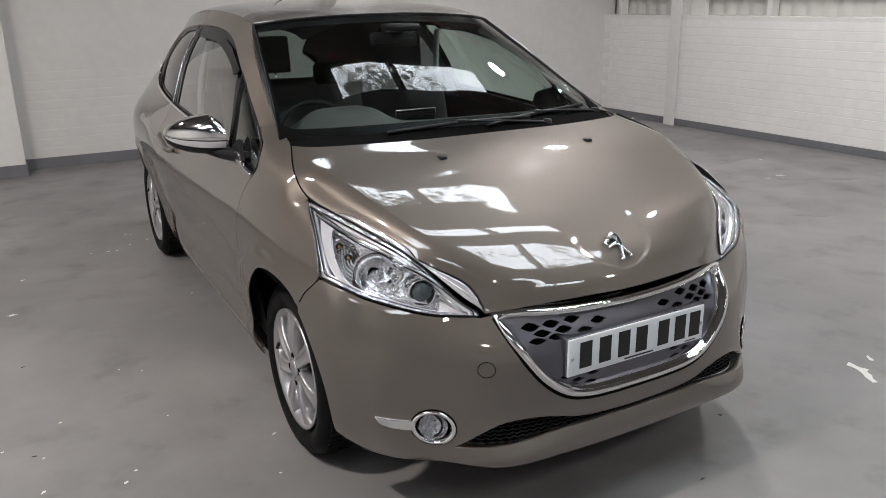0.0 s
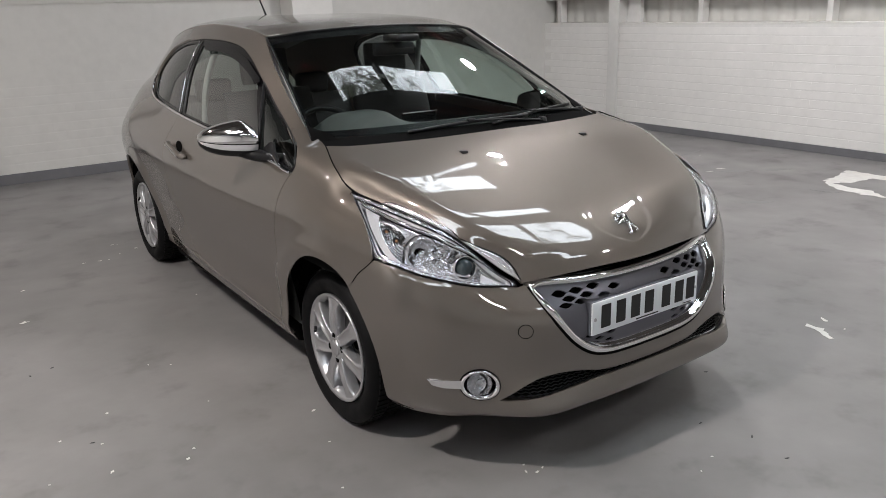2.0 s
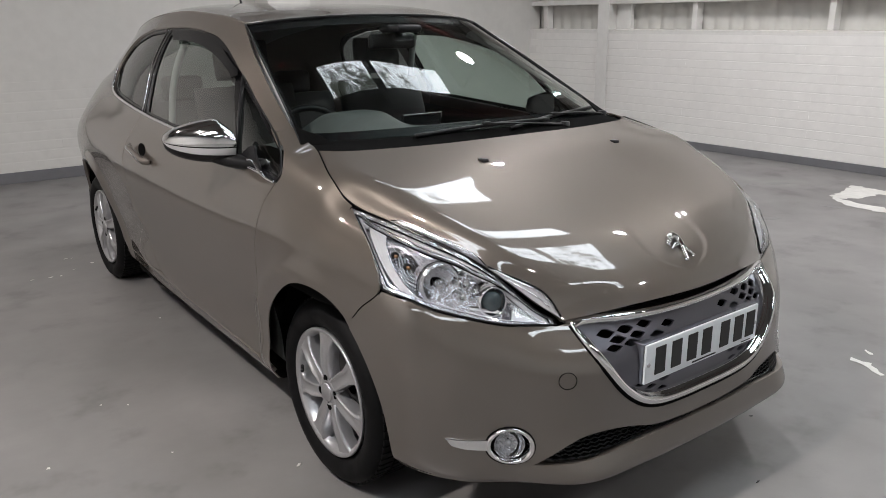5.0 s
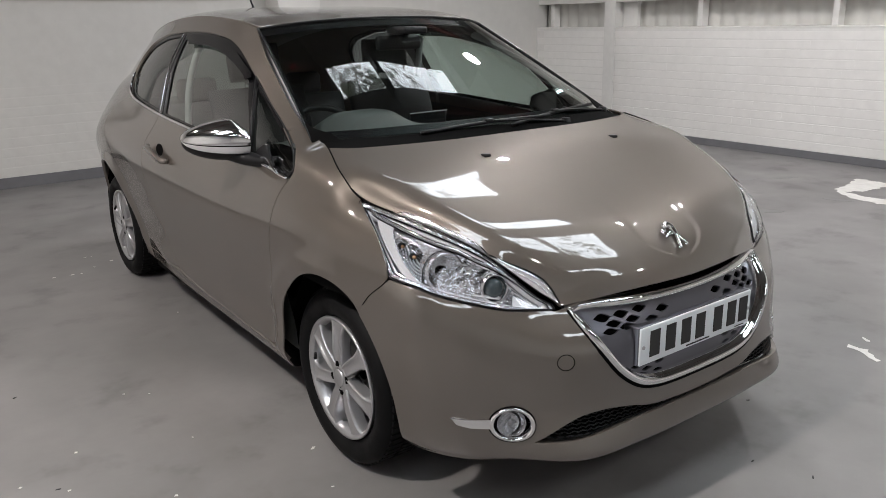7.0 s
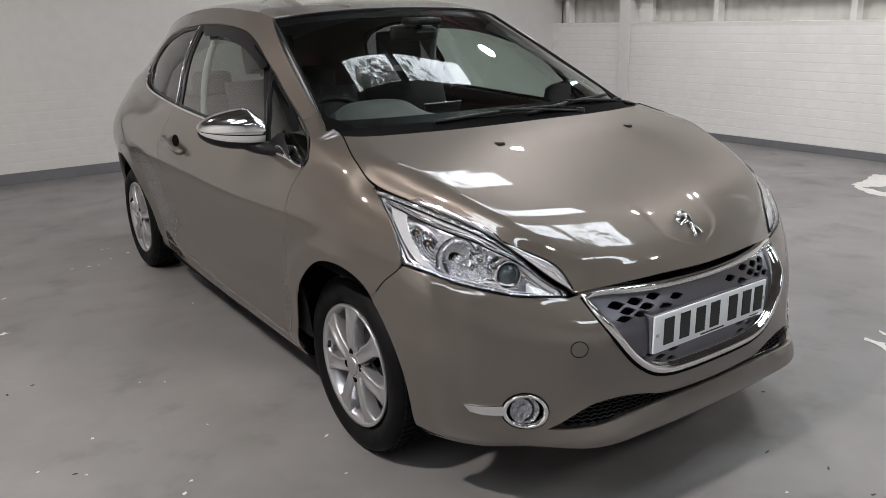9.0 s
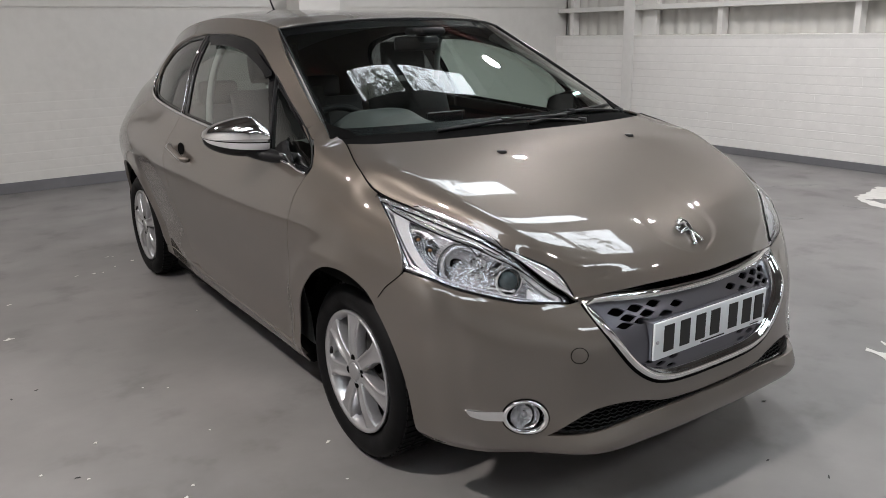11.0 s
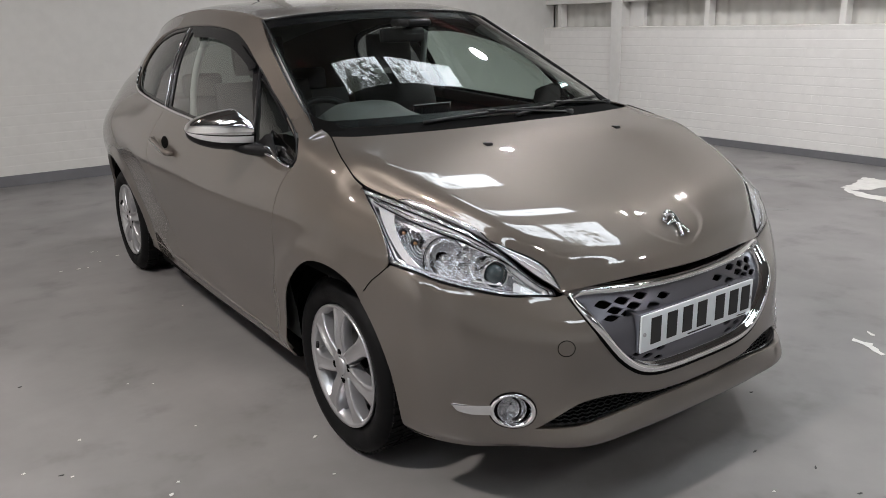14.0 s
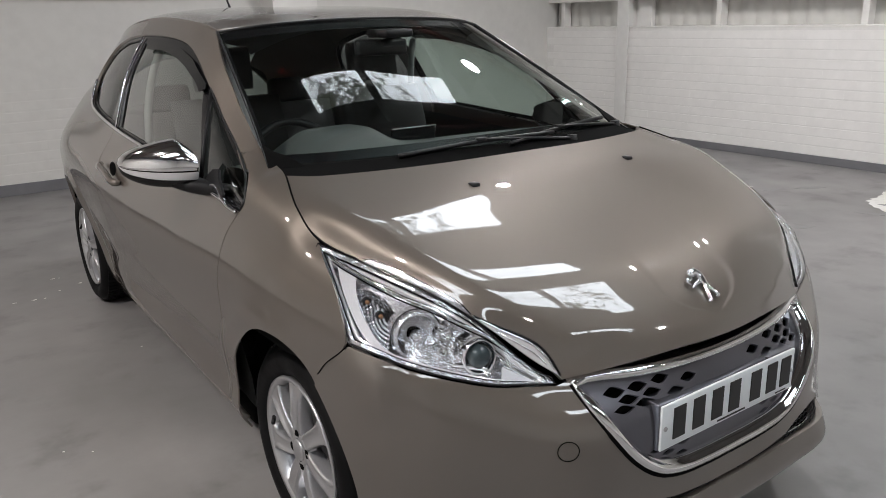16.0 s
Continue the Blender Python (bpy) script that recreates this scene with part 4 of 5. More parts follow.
# fog lamps
for s in (-1, 1):
    fog = new("fog_lamp")
    fog.parent = car
    uv = lambda r: on_front_xz(fog_ring(r)) * (1 if s < 0 else -1, 1)
    rings = [front(uv(r)) + np.array([s * .45, -.85, 0]) * d for r, d in ((.0500, -.012), (.0500, .005), (.0465, .009), (.0420, .008), (.0395, .002), (.0385, -.02))]
    part("chrome_ring", rows_mesh("chrome_ring", np.stack(rings, 1), closed_u=True), CHROME, fog)
    c = front(on_front_xz([(-.612, .338)]) * (1 if s < 0 else -1, 1))[0]
    wing = [(-.655, .327), (-.70, .329), (-.726, .337), (-.736, .356), (-.70, .354), (-.652, .355)]
    wing_uv = on_front_xz(wing)
    if s > 0:
        wing_uv = wing_uv[::-1] * (-1, 1)
    part("chrome_wing", sheet("chrome_wing", wing_uv, front, 0.04, 0.008, out=MID, offset=0.006), CHROME, fog)
    # dark ring laid round the lamp as the shade of its surround
    part("shadow_gap", tube(rings[0] + np.array([s * .45, -.85, 0]) * .0125, .0035, 6, closed=True), DARK, fog)
    turn = Matrix.Translation(c) @ pose(0, 0, 0, 0, 0, 0) @ Vector((s * .55, -.83, 0)).to_track_quat("Z", "Y").to_matrix().to_4x4()
    bowl = lathe([(-.035, .002), (-.03, .018), (-.015, .033), (-.002, .040)], 32, "z")
    bowl.transform(turn)
    part("reflector", bowl, MOULDED, fog)
    bulb = lathe([(-.030, .0), (-.012, .010), (-.006, .007), (-.004, 0)], 16, "z")
    bulb.transform(turn)
    part("bulb", bulb, SILVER, fog)
    baffle = tube([turn @ Vector((.030 * math.cos(a) - .006, .034 * math.sin(a), -.008)) for a in np.linspace(-1.3, 1.3, 14)], .0035, 6)
    part("baffle", baffle, BLACK, fog)
    lens = lathe([(.004, 0), (.003, .02), (-.001, .0395)], 32, "z")
    lens.transform(turn)
    part("lens", lens, LENS, fog).visible_shadow = False

# headlamps
def inset(line, d):
    """A closed outline drawn in by d."""
    line = np.asarray(line, float)
    run = np.roll(line, -1, 0) - np.roll(line, 1, 0)
    nrm = np.stack([-run[:, 1], run[:, 0]], 1) / (np.linalg.norm(run, axis=1, keepdims=True) + 1e-9)
    area = (line[:, 0] * np.roll(line[:, 1], -1) - line[:, 1] * np.roll(line[:, 0], -1)).sum()
    return line + nrm * d * (1 if area > 0 else -1)


def deep(uv, d):
    """Places d under the nose's skin."""
    uv, e = np.atleast_2d(np.asarray(uv, float)), 1e-3
    p = front(uv)
    n = np.cross(front(uv + (e, 0)) - p, front(uv + (0, e)) - p)
    n /= np.linalg.norm(n, axis=1, keepdims=True)
    n *= np.sign(((p - MID) * n).sum(1))[:, None]
    return p - n * d


def flat_faced(mesh):
    for q in mesh.polygons:
        q.use_smooth = False
    return mesh


def beads(places, r):
    """A row of small cut beads in one mesh."""
    verts, faces = [], []
    for q in places:
        b0 = len(verts)
        verts += [tuple(np.array(q) + np.array(o) * r) for o in ((1, 0, 0), (-1, 0, 0), (0, 1, 0), (0, -1, 0), (0, 0, 1), (0, 0, -1))]
        faces += [(b0 + a, b0 + b, b0 + c_) for a in (0, 1) for b in (2, 3) for c_ in (4, 5)]
    mesh = bpy.data.meshes.new("beads")
    mesh.from_pydata(verts, [], faces)
    return mesh


CRESCENT = curve([(-4.80, 4.86), (-4.745, 4.60), (-4.75, 4.34), (-4.62, 4.17), (-4.32, 4.10), (-3.88, 4.075), (-3.42, 4.10), (-3.05, 4.15), (-2.6, 4.27)], 48)
for s in (-1, 1):
    lamp = new("headlight")
    lamp.parent = car
    flip = (lambda m: m) if s < 0 else mirrored
    half_lamp = lambda name, mesh, m, lab="": part(name, flip(mesh), m, lamp, lab)
    half_lamp("lens", sheet("lens", inset(lamp_uv, .02), front, 0.06, 0.010, out=MID, offset=0.001), LENS).visible_shadow = False
    half_lamp("gasket", tube(front(inset(lamp_uv, .012)) + (0, 0, -.001), .0024, 6, closed=True), GLOSSBLACK)
    half_lamp("bezel_rim", sheet("bezel_rim", inset(lamp_uv, .03), front, 0.04, 0.035, holes=(inset(lamp_uv, .075),), out=MID, offset=-0.004), MOULDED)
    half_lamp("rim_groove", tube(deep(inset(lamp_uv, .085), .010), .0018, 5, closed=True), DARK)
    half_lamp("inner_rim", sheet("inner_rim", inset(lamp_uv, .09), front, 0.04, 0.03, holes=(inset(lamp_uv, .125),), out=MID, offset=-0.016), BRIGHT)
    half_lamp("housing", sheet("housing", inset(lamp_uv, .06), front, 0.05, 0.0, out=MID, offset=-0.055), MOULDED)
    half_lamp("end_panel", sheet("end_panel", [(-2.68, 4.20), (-2.20, 4.22), (-2.12, 4.32), (-2.28, 4.55), (-2.62, 4.50)], front, 0.03, 0.004, out=MID, offset=-0.030), SATIN)
    aim = Vector((-.22, -.96, .12)).to_track_quat("Z", "Y").to_matrix().to_4x4()

    def turned(name, profile, place, m, sides=40, cut=False):
        mesh = lathe(profile, sides, "z")
        mesh.transform(Matrix.Translation(place) @ aim)
        half_lamp(name, flat_faced(mesh) if cut else mesh, m)

    p1, p2 = Vector(deep((-3.864, 4.486), .042)[0]), Vector(deep((-2.926, 4.50), .034)[0])
    turned("main_reflector", [(-.055, .006), (-.045, .026), (-.022, .042), (.0, .048)], p1, CHROME, 13, True)
    turned("main_reflector_ring", [(-.004, .0465), (.004, .048), (.006, .051), (.004, .055), (-.004, .057), (-.05, .060)], p1, MOULDED)
    turned("reflector_groove", [(-.012, .0585), (-.008, .0605), (-.012, .0615)], p1, BLACK)
    turned("main_bulb_cap", [(-.02, .013), (.000, .014), (.006, .010), (.007, 0)], p1, CHROME, 24)
    turned("bulb_shade", [(-.04, .016), (-.022, .0175), (-.021, .015)], p1, DARK, 24)
    turned("projector", [(-.02, .031), (.002, .030), (.013, .024), (.020, .013), (.022, 0)], p2, PROJ)
    turned("projector_ring", [(-.05, .046), (-.004, .043), (.004, .041), (.006, .037), (.002, .033), (-.02, .032)], p2, CHROME)
    half_lamp("crescent", sheet("crescent", poly(curve([(-4.86, 4.85), (-4.90, 4.62), (-4.88, 4.40), (-4.80, 4.22), (-4.55, 4.10), (-4.2, 4.04), (-3.7, 4.03), (-3.2, 4.07)], 26), curve([(-3.2, 4.10), (-3.7, 4.085), (-4.2, 4.12), (-4.45, 4.19), (-4.60, 4.31), (-4.68, 4.46), (-4.68, 4.64), (-4.62, 4.82)], 26)), front, 0.03, 0.012, out=MID, offset=-0.020), BRIGHT, "bright satin silver crescent")
    half_lamp("crescent_edge", tube(deep(curve([(-3.2, 4.11), (-3.7, 4.095), (-4.2, 4.13), (-4.45, 4.20), (-4.59, 4.32), (-4.67, 4.47), (-4.67, 4.65), (-4.61, 4.82)], 30), .020), .0016, 6), CHROME)
    hub_uv = np.array((-4.22, 4.60))
    bed = np.concatenate([hub_uv + (CRESCENT[1:24] - hub_uv) * .93, [(-4.05, 4.25), (-4.12, 4.6), (-4.35, 4.82)]])
    half_lamp("indicator_reflector", sheet("indicator_reflector", bed, front, 0.05, 0.0, out=MID, offset=-0.046), FACET)
    for k in range(7):
        arc = hub_uv + (curve(CRESCENT[2:24], 18) - hub_uv) * (.86 - .105 * k)
        half_lamp("reflector_beads", beads(deep(arc, .034 + .001 * k), .0056 - .0003 * k), CLEARBLOCK)
    for uv_, r_b in (((-4.539, 4.624), .005), ((-4.368, 4.536), .005)):
        q = Vector(deep(uv_, .030)[0])
        turned("indicator_bulb", [(-.016, .006), (.0, r_b), (.004, r_b * .8), (.005, 0)], q, AMBER, 16)
        turned("bulb_collar", [(-.014, .011), (-.004, .010), (-.005, r_b)], q, BLACK, 16)
    for a_, b_, w_ in (((-2.72, 4.80), (-2.10, 4.63), .0035), ((-2.62, 4.68), (-2.12, 4.57), .003), ((-2.60, 4.55), (-2.20, 4.50), .0025), ((-3.42, 4.80), (-2.95, 4.82), .003), ((-3.38, 4.25), (-2.85, 4.33), .003)):
        ln = np.linspace(a_, b_, 12)
        half_lamp("bright_blade", tube(deep(ln, .034), w_, 6, flat=2.2), CHROME)
    for uv_, r_b in (((-3.42, 4.62), .017), ((-3.48, 4.40), .013), ((-3.30, 4.78), .011)):
        turned("bright_boss", [(-.03, r_b * 1.3), (-.004, r_b), (.0, r_b * .8), (-.004, r_b * .6), (-.006, 0)], Vector(deep(uv_, .040)[0]), CHROME, 18)
    ridge = curve([(-4.92, 4.90), (-4.775, 4.86), (-4.35, 4.81), (-4.0, 4.80), (-3.575, 4.82), (-3.15, 4.81), (-2.8, 4.86), (-2.55, 4.93)], 40)
    half_lamp("ridge_bar", tube(deep(ridge, .004), .0042, 8), CHROME)
    half_lamp("ridge_gap", tube(deep(ridge + (0, -.045), .008), .0016, 6), DARK)
    shoulder = [(-3.0, v) for v in np.linspace(.34, 2.95, 18)] + [(-2.92, 2.74), (-2.78, 2.5), (-2.70, 2.32), (-2.68, 2.08), (-2.76, 1.72), (-2.90, 1.04)]
    half_lamp("lens_shoulder", sheet("lens_shoulder", shoulder, bonnet_at, 0.04, 0.004, out=MID, offset=0.003), SATIN)
    outer_ = bonnet_at(curve(shoulder[17:] + [shoulder[0]], 30))
    half_lamp("shoulder_edge", tube(outer_ + (0, -.001, .003), .0030, 6), GLOSSBLACK)
    half_lamp("shoulder_blade", tube(bonnet_at(curve([(-3.0, 2.86), (-2.93, 2.64), (-2.83, 2.42), (-2.77, 2.26), (-2.76, 2.05), (-2.84, 1.66), (-2.96, 1.0)], 30)) + (0, -.001, .004), .0030, 6), CHROME)
    half_lamp("shoulder_blade", tube(bonnet_at(curve([(-3.0, 2.6), (-2.93, 2.3), (-2.90, 2.0), (-2.96, 1.5)], 20)) + (0, -.001, .0045), .0022, 6), CHROME)
    cover = [(-3.0, v) for v in np.linspace(2.98, 4.49, 16)] + [(-2.88, 4.47), (-2.82, 4.38), (-2.82, 4.14), (-2.835, 3.737), (-2.85, 3.333), (-2.895, 3.158)]
    half_lamp("daytime_light_cover", sheet("daytime_light_cover", cover, bonnet_at, 0.04, 0.006, out=MID, offset=0.004), DRLCLEAR)
    half_lamp("cover_edge", tube(bonnet_at(np.array(cover[15:] + [cover[0]])) + (0, 0, .003), .0020, 5), GLOSSBLACK)
    half_lamp("cover_highlight", tube(bonnet_at(curve(np.array(cover[16:]) * (1, 1) + (-.045, 0), 20)) + (0, 0, .0055), .0022, 5), CHROME)
    for k in range(26):
        v_ = 3.22 + .042 * k
        half_lamp("strip_rib", tube(bonnet_at(np.array([(-2.975, v_), (-2.93, v_ + .01), (-2.895, v_ + .02)])) + (0, 0, .0045), .0013, 4), DRLCLEAR if k % 2 else BLACK)

# ---- mirrors ----
for s in (-1, 1):
    mirror = new("door_mirror")
    mirror.parent = car
    if s > 0:  # this one is turned in a little
        mirror.matrix_basis = Matrix.Translation((.80, .50, 0)) @ pose(0, 0, 0, 0, 0, 78) @ Matrix.Translation((-.80, -.50, 0))
    flip = (lambda m: m) if s < 0 else mirrored
    us_, vs_ = np.linspace(0, 1, 30), np.linspace(0, 1, 26)

    def shell(lo, hi, grow=0.0):
        """Part of the mirror's egg: from its foot (u 0) to its tip, wrapped from one height share to another."""
        rows = []
        for u in us_:
            x = -.826 - .182 * u
            tall = .074 * (1 - u ** 1.7) ** .55 * min(1, (u + .12) / .32) ** .6 + .004 + grow
            deep = .078 * (1 - u ** 2.6) ** .5 + .006 + grow
            mid_z, mid_y = 1.002 + .004 * u, .555 + .085 * u ** 1.5
            row = []
            for v in vs_:
                a = radians(lo + (hi - lo) * v)
                zc = math.sin(a)
                row.append((x, mid_y - deep * math.copysign(abs(math.cos(a)) ** .8, math.cos(a)), mid_z + (tall if zc > 0 else .064 * (1 - u ** 3) ** .5 + .004) * zc))
            rows.append(row)
        return rows_mesh("shell", rows)

    part("chrome_cap", flip(shell(-8, 120)), CHROME, mirror)
    part("indicator_strip", flip(shell(-34, -12, -.002)), SATIN, mirror)
    part("lower_shell", flip(shell(-150, -12, -.006)), BLACK, mirror)
    part("groove", flip(shell(-14, -7, -.005)), DARK, mirror)
    glass_rows = np.array([[(-.835 - .155 * u, .612 + .05 * u, 1.0 + (w - .5) * .12 * (1 - u ** 3) ** .5) for w in np.linspace(0, 1, 8)] for u in np.linspace(0, 1, 16)])
    part("mirror_glass", flip(rows_mesh("mirror_glass", glass_rows)), CHROME, mirror)
    arm = curve([(-.875, .555, .965), (-.835, .52, .945), (-.80, .45, .938), (-.775, .38, .940)], 14)
    part("arm", flip(tube(arm, np.linspace(.040, .026, 14), 10, flat=0.7)), BLACK, mirror)
    foot = poly([(.33, .933), (.42, .938), (.50, .945), (.485, .966), (.455, .990), (.425, .994), (.40, .972)])
    part("foot", flip(sheet("foot", foot, side, 0.03, 0.01, out=MID, offset=0.008)), BLACK, mirror)
    part("chrome_foot_strip", flip(tube(on_side(curve([(.222, .914), (.27, .918), (.32, .928), (.37, .946), (.41, .954), (.45, .946)], 18), .009), .0052, 6)), CHROME, mirror)

# ---- door handles ----
for s in (-1, 1):
    handle = new("door_handle")
    handle.parent = doors[0 if s < 0 else 1]
    flip = (lambda m: m) if s < 0 else mirrored
    hp = on_side(curve([(1.305, .831), (1.36, .841), (1.45, .857), (1.555, .872)], 14), .0)
    off = np.concatenate([[.004], np.full(12, .030), [.016]])
    off[1], off[2] = .018, .027
    hp[:, 0] -= off
    part("grip", flip(tube(hp, np.concatenate([[.008], np.full(12, .0125), [.009]]), 10, flat=1.1)), PAINT, handle)
    # flat dark oval on the door skin paints the shade behind the grip
    cup = [(1.44 + .050 * math.cos(a), .865 + .010 * math.cos(a) + .021 * math.sin(a)) for a in np.linspace(0, 2 * np.pi, 20, endpoint=False)]
    part("recess", flip(sheet("recess", cup, side, 0.02, 0.0, out=MID, offset=0.0015)), DARK, handle)
    part("chrome_line", flip(tube(hp[2:-1] + (-.0125, 0, -.003), .0022, 5)), CHROME, handle)

# ---- wheels ----
def spoke(turn):
    """A broad blade from the hub to the rim: a round ridge along its one edge, a hollow beside it, and deep flanks."""
    rows = []
    for f in np.linspace(0, 1, 15):
        r = .034 + .160 * f
        a = turn + .10 * math.sin(math.pi * .5 * f) - .10
        w = .0205 + .0065 * f + .020 * max(0, f - .72) ** 1.4 / .168
        bow = .002 - .010 * math.sin(math.pi * min(1, f * .95 + .05))
        hollow = .0085 * math.sin(math.pi * min(1, max(0, (f - .12) / .80))) ** .7
        c, sn = math.cos(a), math.sin(a)
        row = []
        for t_, d in ((-1.04, .042), (-1, .010), (-.93, .003), (-.80, .0), (-.66, .0), (-.54, .003 + .3 * hollow), (-.34, .002 + hollow), (.30, .002 + .9 * hollow), (.62, .003 + .35 * hollow), (.84, .003), (.95, .007), (1, .013), (1.04, .042)):
            row.append((bow + d, r * c - t_ * w * sn, r * sn + t_ * w * c))
        rows.append(row)
    return rows_mesh("spoke", rows)


SPOKES = [spoke(2 * np.pi * k / 7) for k in range(7)]
TYRE = lathe([(.03, .196), (.012, .203), (-.004, .222), (-.012, .245), (-.009, .266), (.006, .283), (.022, .290), (.17, .290), (.186, .283), (.2, .26), (.195, .2)], 72)
RIM = lathe([(.022, .180), (.006, .187), (-.002, .195), (-.004, .203), (.004, .2045), (.012, .201)], 72)
BARREL = lathe([(.010, .199), (.022, .190), (.05, .182), (.09, .178), (.16, .185)], 64)
DISC = lathe([(.085, .03), (.083, .13), (.095, .131)], 40)
HUB = lathe([(.028, .056), (.008, .053), (-.001, .046), (-.002, .034), (-.001, .033), (-.001, .0)], 36)
CAP = lathe([(.000, .030), (-.004, .029), (-.006, .026), (-.006, .0)], 32)
bm = bmesh.new()
for k in range(72):
    a = 2 * np.pi * k / 72
    for x0, x1, skew in ((.016, .062, .016), (.070, .122, 0.0), (.130, .178, -.016)):
        m = Matrix.Rotation(a + skew, 4, "X") @ Matrix.Translation(((x0 + x1) / 2, 0, .2905)) @ Matrix.Diagonal((x1 - x0, .0185, .007, 1))
        bmesh.ops.create_cube(bm, size=1.0, matrix=m)
TREAD = bpy.data.meshes.new("tread")
bm.to_mesh(TREAD)
bm.free()
for sx, y, spin in ((-1, 0, 38.6), (1, 0, 40), (-1, 2.538, 60), (1, 2.538, 5)):
    wheel = new("wheel")
    wheel.parent = car
    wheel.matrix_basis = pose(sx * (0.792 if y < 1 else .782), y, 0.292, 0, 0, 0 if sx < 0 else 180) @ pose(0, 0, 0, spin, 0, 0)
    tyre = part("tyre", TYRE, RUBBER, wheel)
    part("tread", TREAD, RUBBER, tyre)
    rim = part("rim", RIM, SILVER, wheel)
    part("barrel", BARREL, SILVER, rim)
    for m in SPOKES:
        part("spoke", m, SILVER, rim)
    part("hub", HUB, SILVER, rim)
    part("centre_cap", CAP, SILVER, wheel)
    part("brake_disc", DISC, material("cast_iron", (.12, .12, .12), .5, .8, grain=.2) if "cast_iron" not in bpy.data.materials else bpy.data.materials["cast_iron"], wheel)
    for k in range(4):
        a = 2 * np.pi * k / 4 - .85
        part("wheel_bolt", lathe([(.004, .0), (.004, .008), (.012, .009)], 6, "x", (-.003, .044 * math.cos(a), .044 * math.sin(a))), CHROME, wheel)
        # a dark disc round each bolt, painting the shade inside its hole
        part("bolt_recess", lathe([(.0035, .0), (.0035, .0125), (.005, .013)], 16, "x", (-.005, .044 * math.cos(a), .044 * math.sin(a))), DARK, wheel)
    part("valve", tube([(.004, .172 * math.cos(-.53), .172 * math.sin(-.53)), (-.010, .146 * math.cos(-.53), .146 * math.sin(-.53))], .006, 8), BLACK, wheel)

# ---- what closes the body ----
for y0 in (0, 2.538):
    for s in (-1, 1):
        prof = [(0.0, .372), (.30, .372), (.31, .05)]
        a = np.linspace(radians(-8), radians(188), 40)
        rows = [[(s * (.765 - d), y0 + r * math.cos(t), .30 + r * math.sin(t)) for t in a] for d, r in prof]
        part("arch_liner", rows_mesh("arch_liner", rows), DARK, car)
part("underbody", box(-.56, .56, -.40, 3.05, .135, .24, .02), DARK, car)
part("floor_pan", box(-.745, .745, .44, 2.1, .145, .25, .02), DARK, car)
# unseen dark boxes added inside the nose to stop light through its gaps
part("engine_bay", box(-.56, .56, -.60, .18, .24, .58, .03), DARK, car)
part("bay_cover", box(-.40, .40, -.62, .05, .58, .66, .02), DARK, car)
part("bulkhead", box(-.70, .70, .10, .22, .24, .93, .01), DARK, car)
for s in (-1, 1):
    strip = [(-.33, .62), (.30, .62), (.30, .9), (.0, .9), (-.1, .86), (-.3, .74)]
    m = sheet("inner_wing", strip, side, 0.06, 0.0, out=MID, offset=-0.03)
    part("inner_wing", m if s < 0 else mirrored(m), DARK, car)
HATCH = [
    ((0, 3.0, 1.335), (0, 3.10, 1.18), (0, 3.18, 1.0), (0, 3.235, .75), (0, 3.25, .45), (0, 3.2, .24)),
    ((.25, 2.99, 1.325), (.33, 3.08, 1.17), (.38, 3.16, 1.0), (.42, 3.21, .75), (.44, 3.225, .45), (.42, 3.18, .24)),
    ((.40, 2.955, 1.27), (.46, 3.02, 1.14), (.56, 3.08, 1.0), (.66, 3.09, .78), (.68, 3.09, .45), (.66, 3.06, .25)),
]
hatch_grid = loft(HATCH, 30, 31)
part("tailgate", rows_mesh("tailgate", hatch_grid[:, 14:]), PAINT, car)
part("tailgate_top", rows_mesh("tailgate_top", hatch_grid[:, :3]), PAINT, car)
part("rear_window", rows_mesh("rear_window", hatch_grid[:, 2:15]), BACKLIGHT, car).visible_shadow = False
for s in (-1, 1):
    part("tail_light", box(s * .50, s * .62, 3.03, 3.125, .74, .93, .03), material("red_lens", (.35, .01, .01), .15, coat=1.0) if "red_lens" not in bpy.data.materials else bpy.data.materials["red_lens"], car)

# added body-coloured patch that fills the hole between wing and bumper
for s in (-1, 1):
    m = sheet("wing_bracket", [(-.20, .62), (-.25, .68), (-.34, .735), (-.36, .70), (-.30, .585), (-.265, .558), (-.225, .592)], side, 0.03, 0.0, out=MID, offset=-0.006)
    part("wing_bracket", m if s < 0 else mirrored(m), PAINT, car)

for s in (-1, 1):
    # a thin dark rod on the skin draws the shade in the wing's seam
    m = tube(deep(curve(np.concatenate([seam[:1] + (0, -.02), seam]), 18), -.0008), .0015, 6)
    # added body-coloured patch closing the hole at the pillar's foot
    f_ = sheet("pillar_bracket", [(.30, 1.022), (.35, 1.046), (.41, 1.075), (.41, 1.05), (.37, 1.03), (.32, 1.006)], side, 0.02, 0.0, out=MID, offset=-0.005)
    part("pillar_bracket", f_ if s < 0 else mirrored(f_), PAINT, car)
    w_ = tube(on_side(np.concatenate([WIN_TOP[WIN_TOP[:, 0] < .75], [(.215, .935), (.222, .916)]]), -.001), .0032, 6)
    part("window_seal", w_ if s < 0 else mirrored(w_), BLACK, car)
    part("wing_seam", m if s < 0 else mirrored(m), DARK, car)

# ---- cabin ----
trim_rows = []
rail_ = WIN_TOP[::-1]
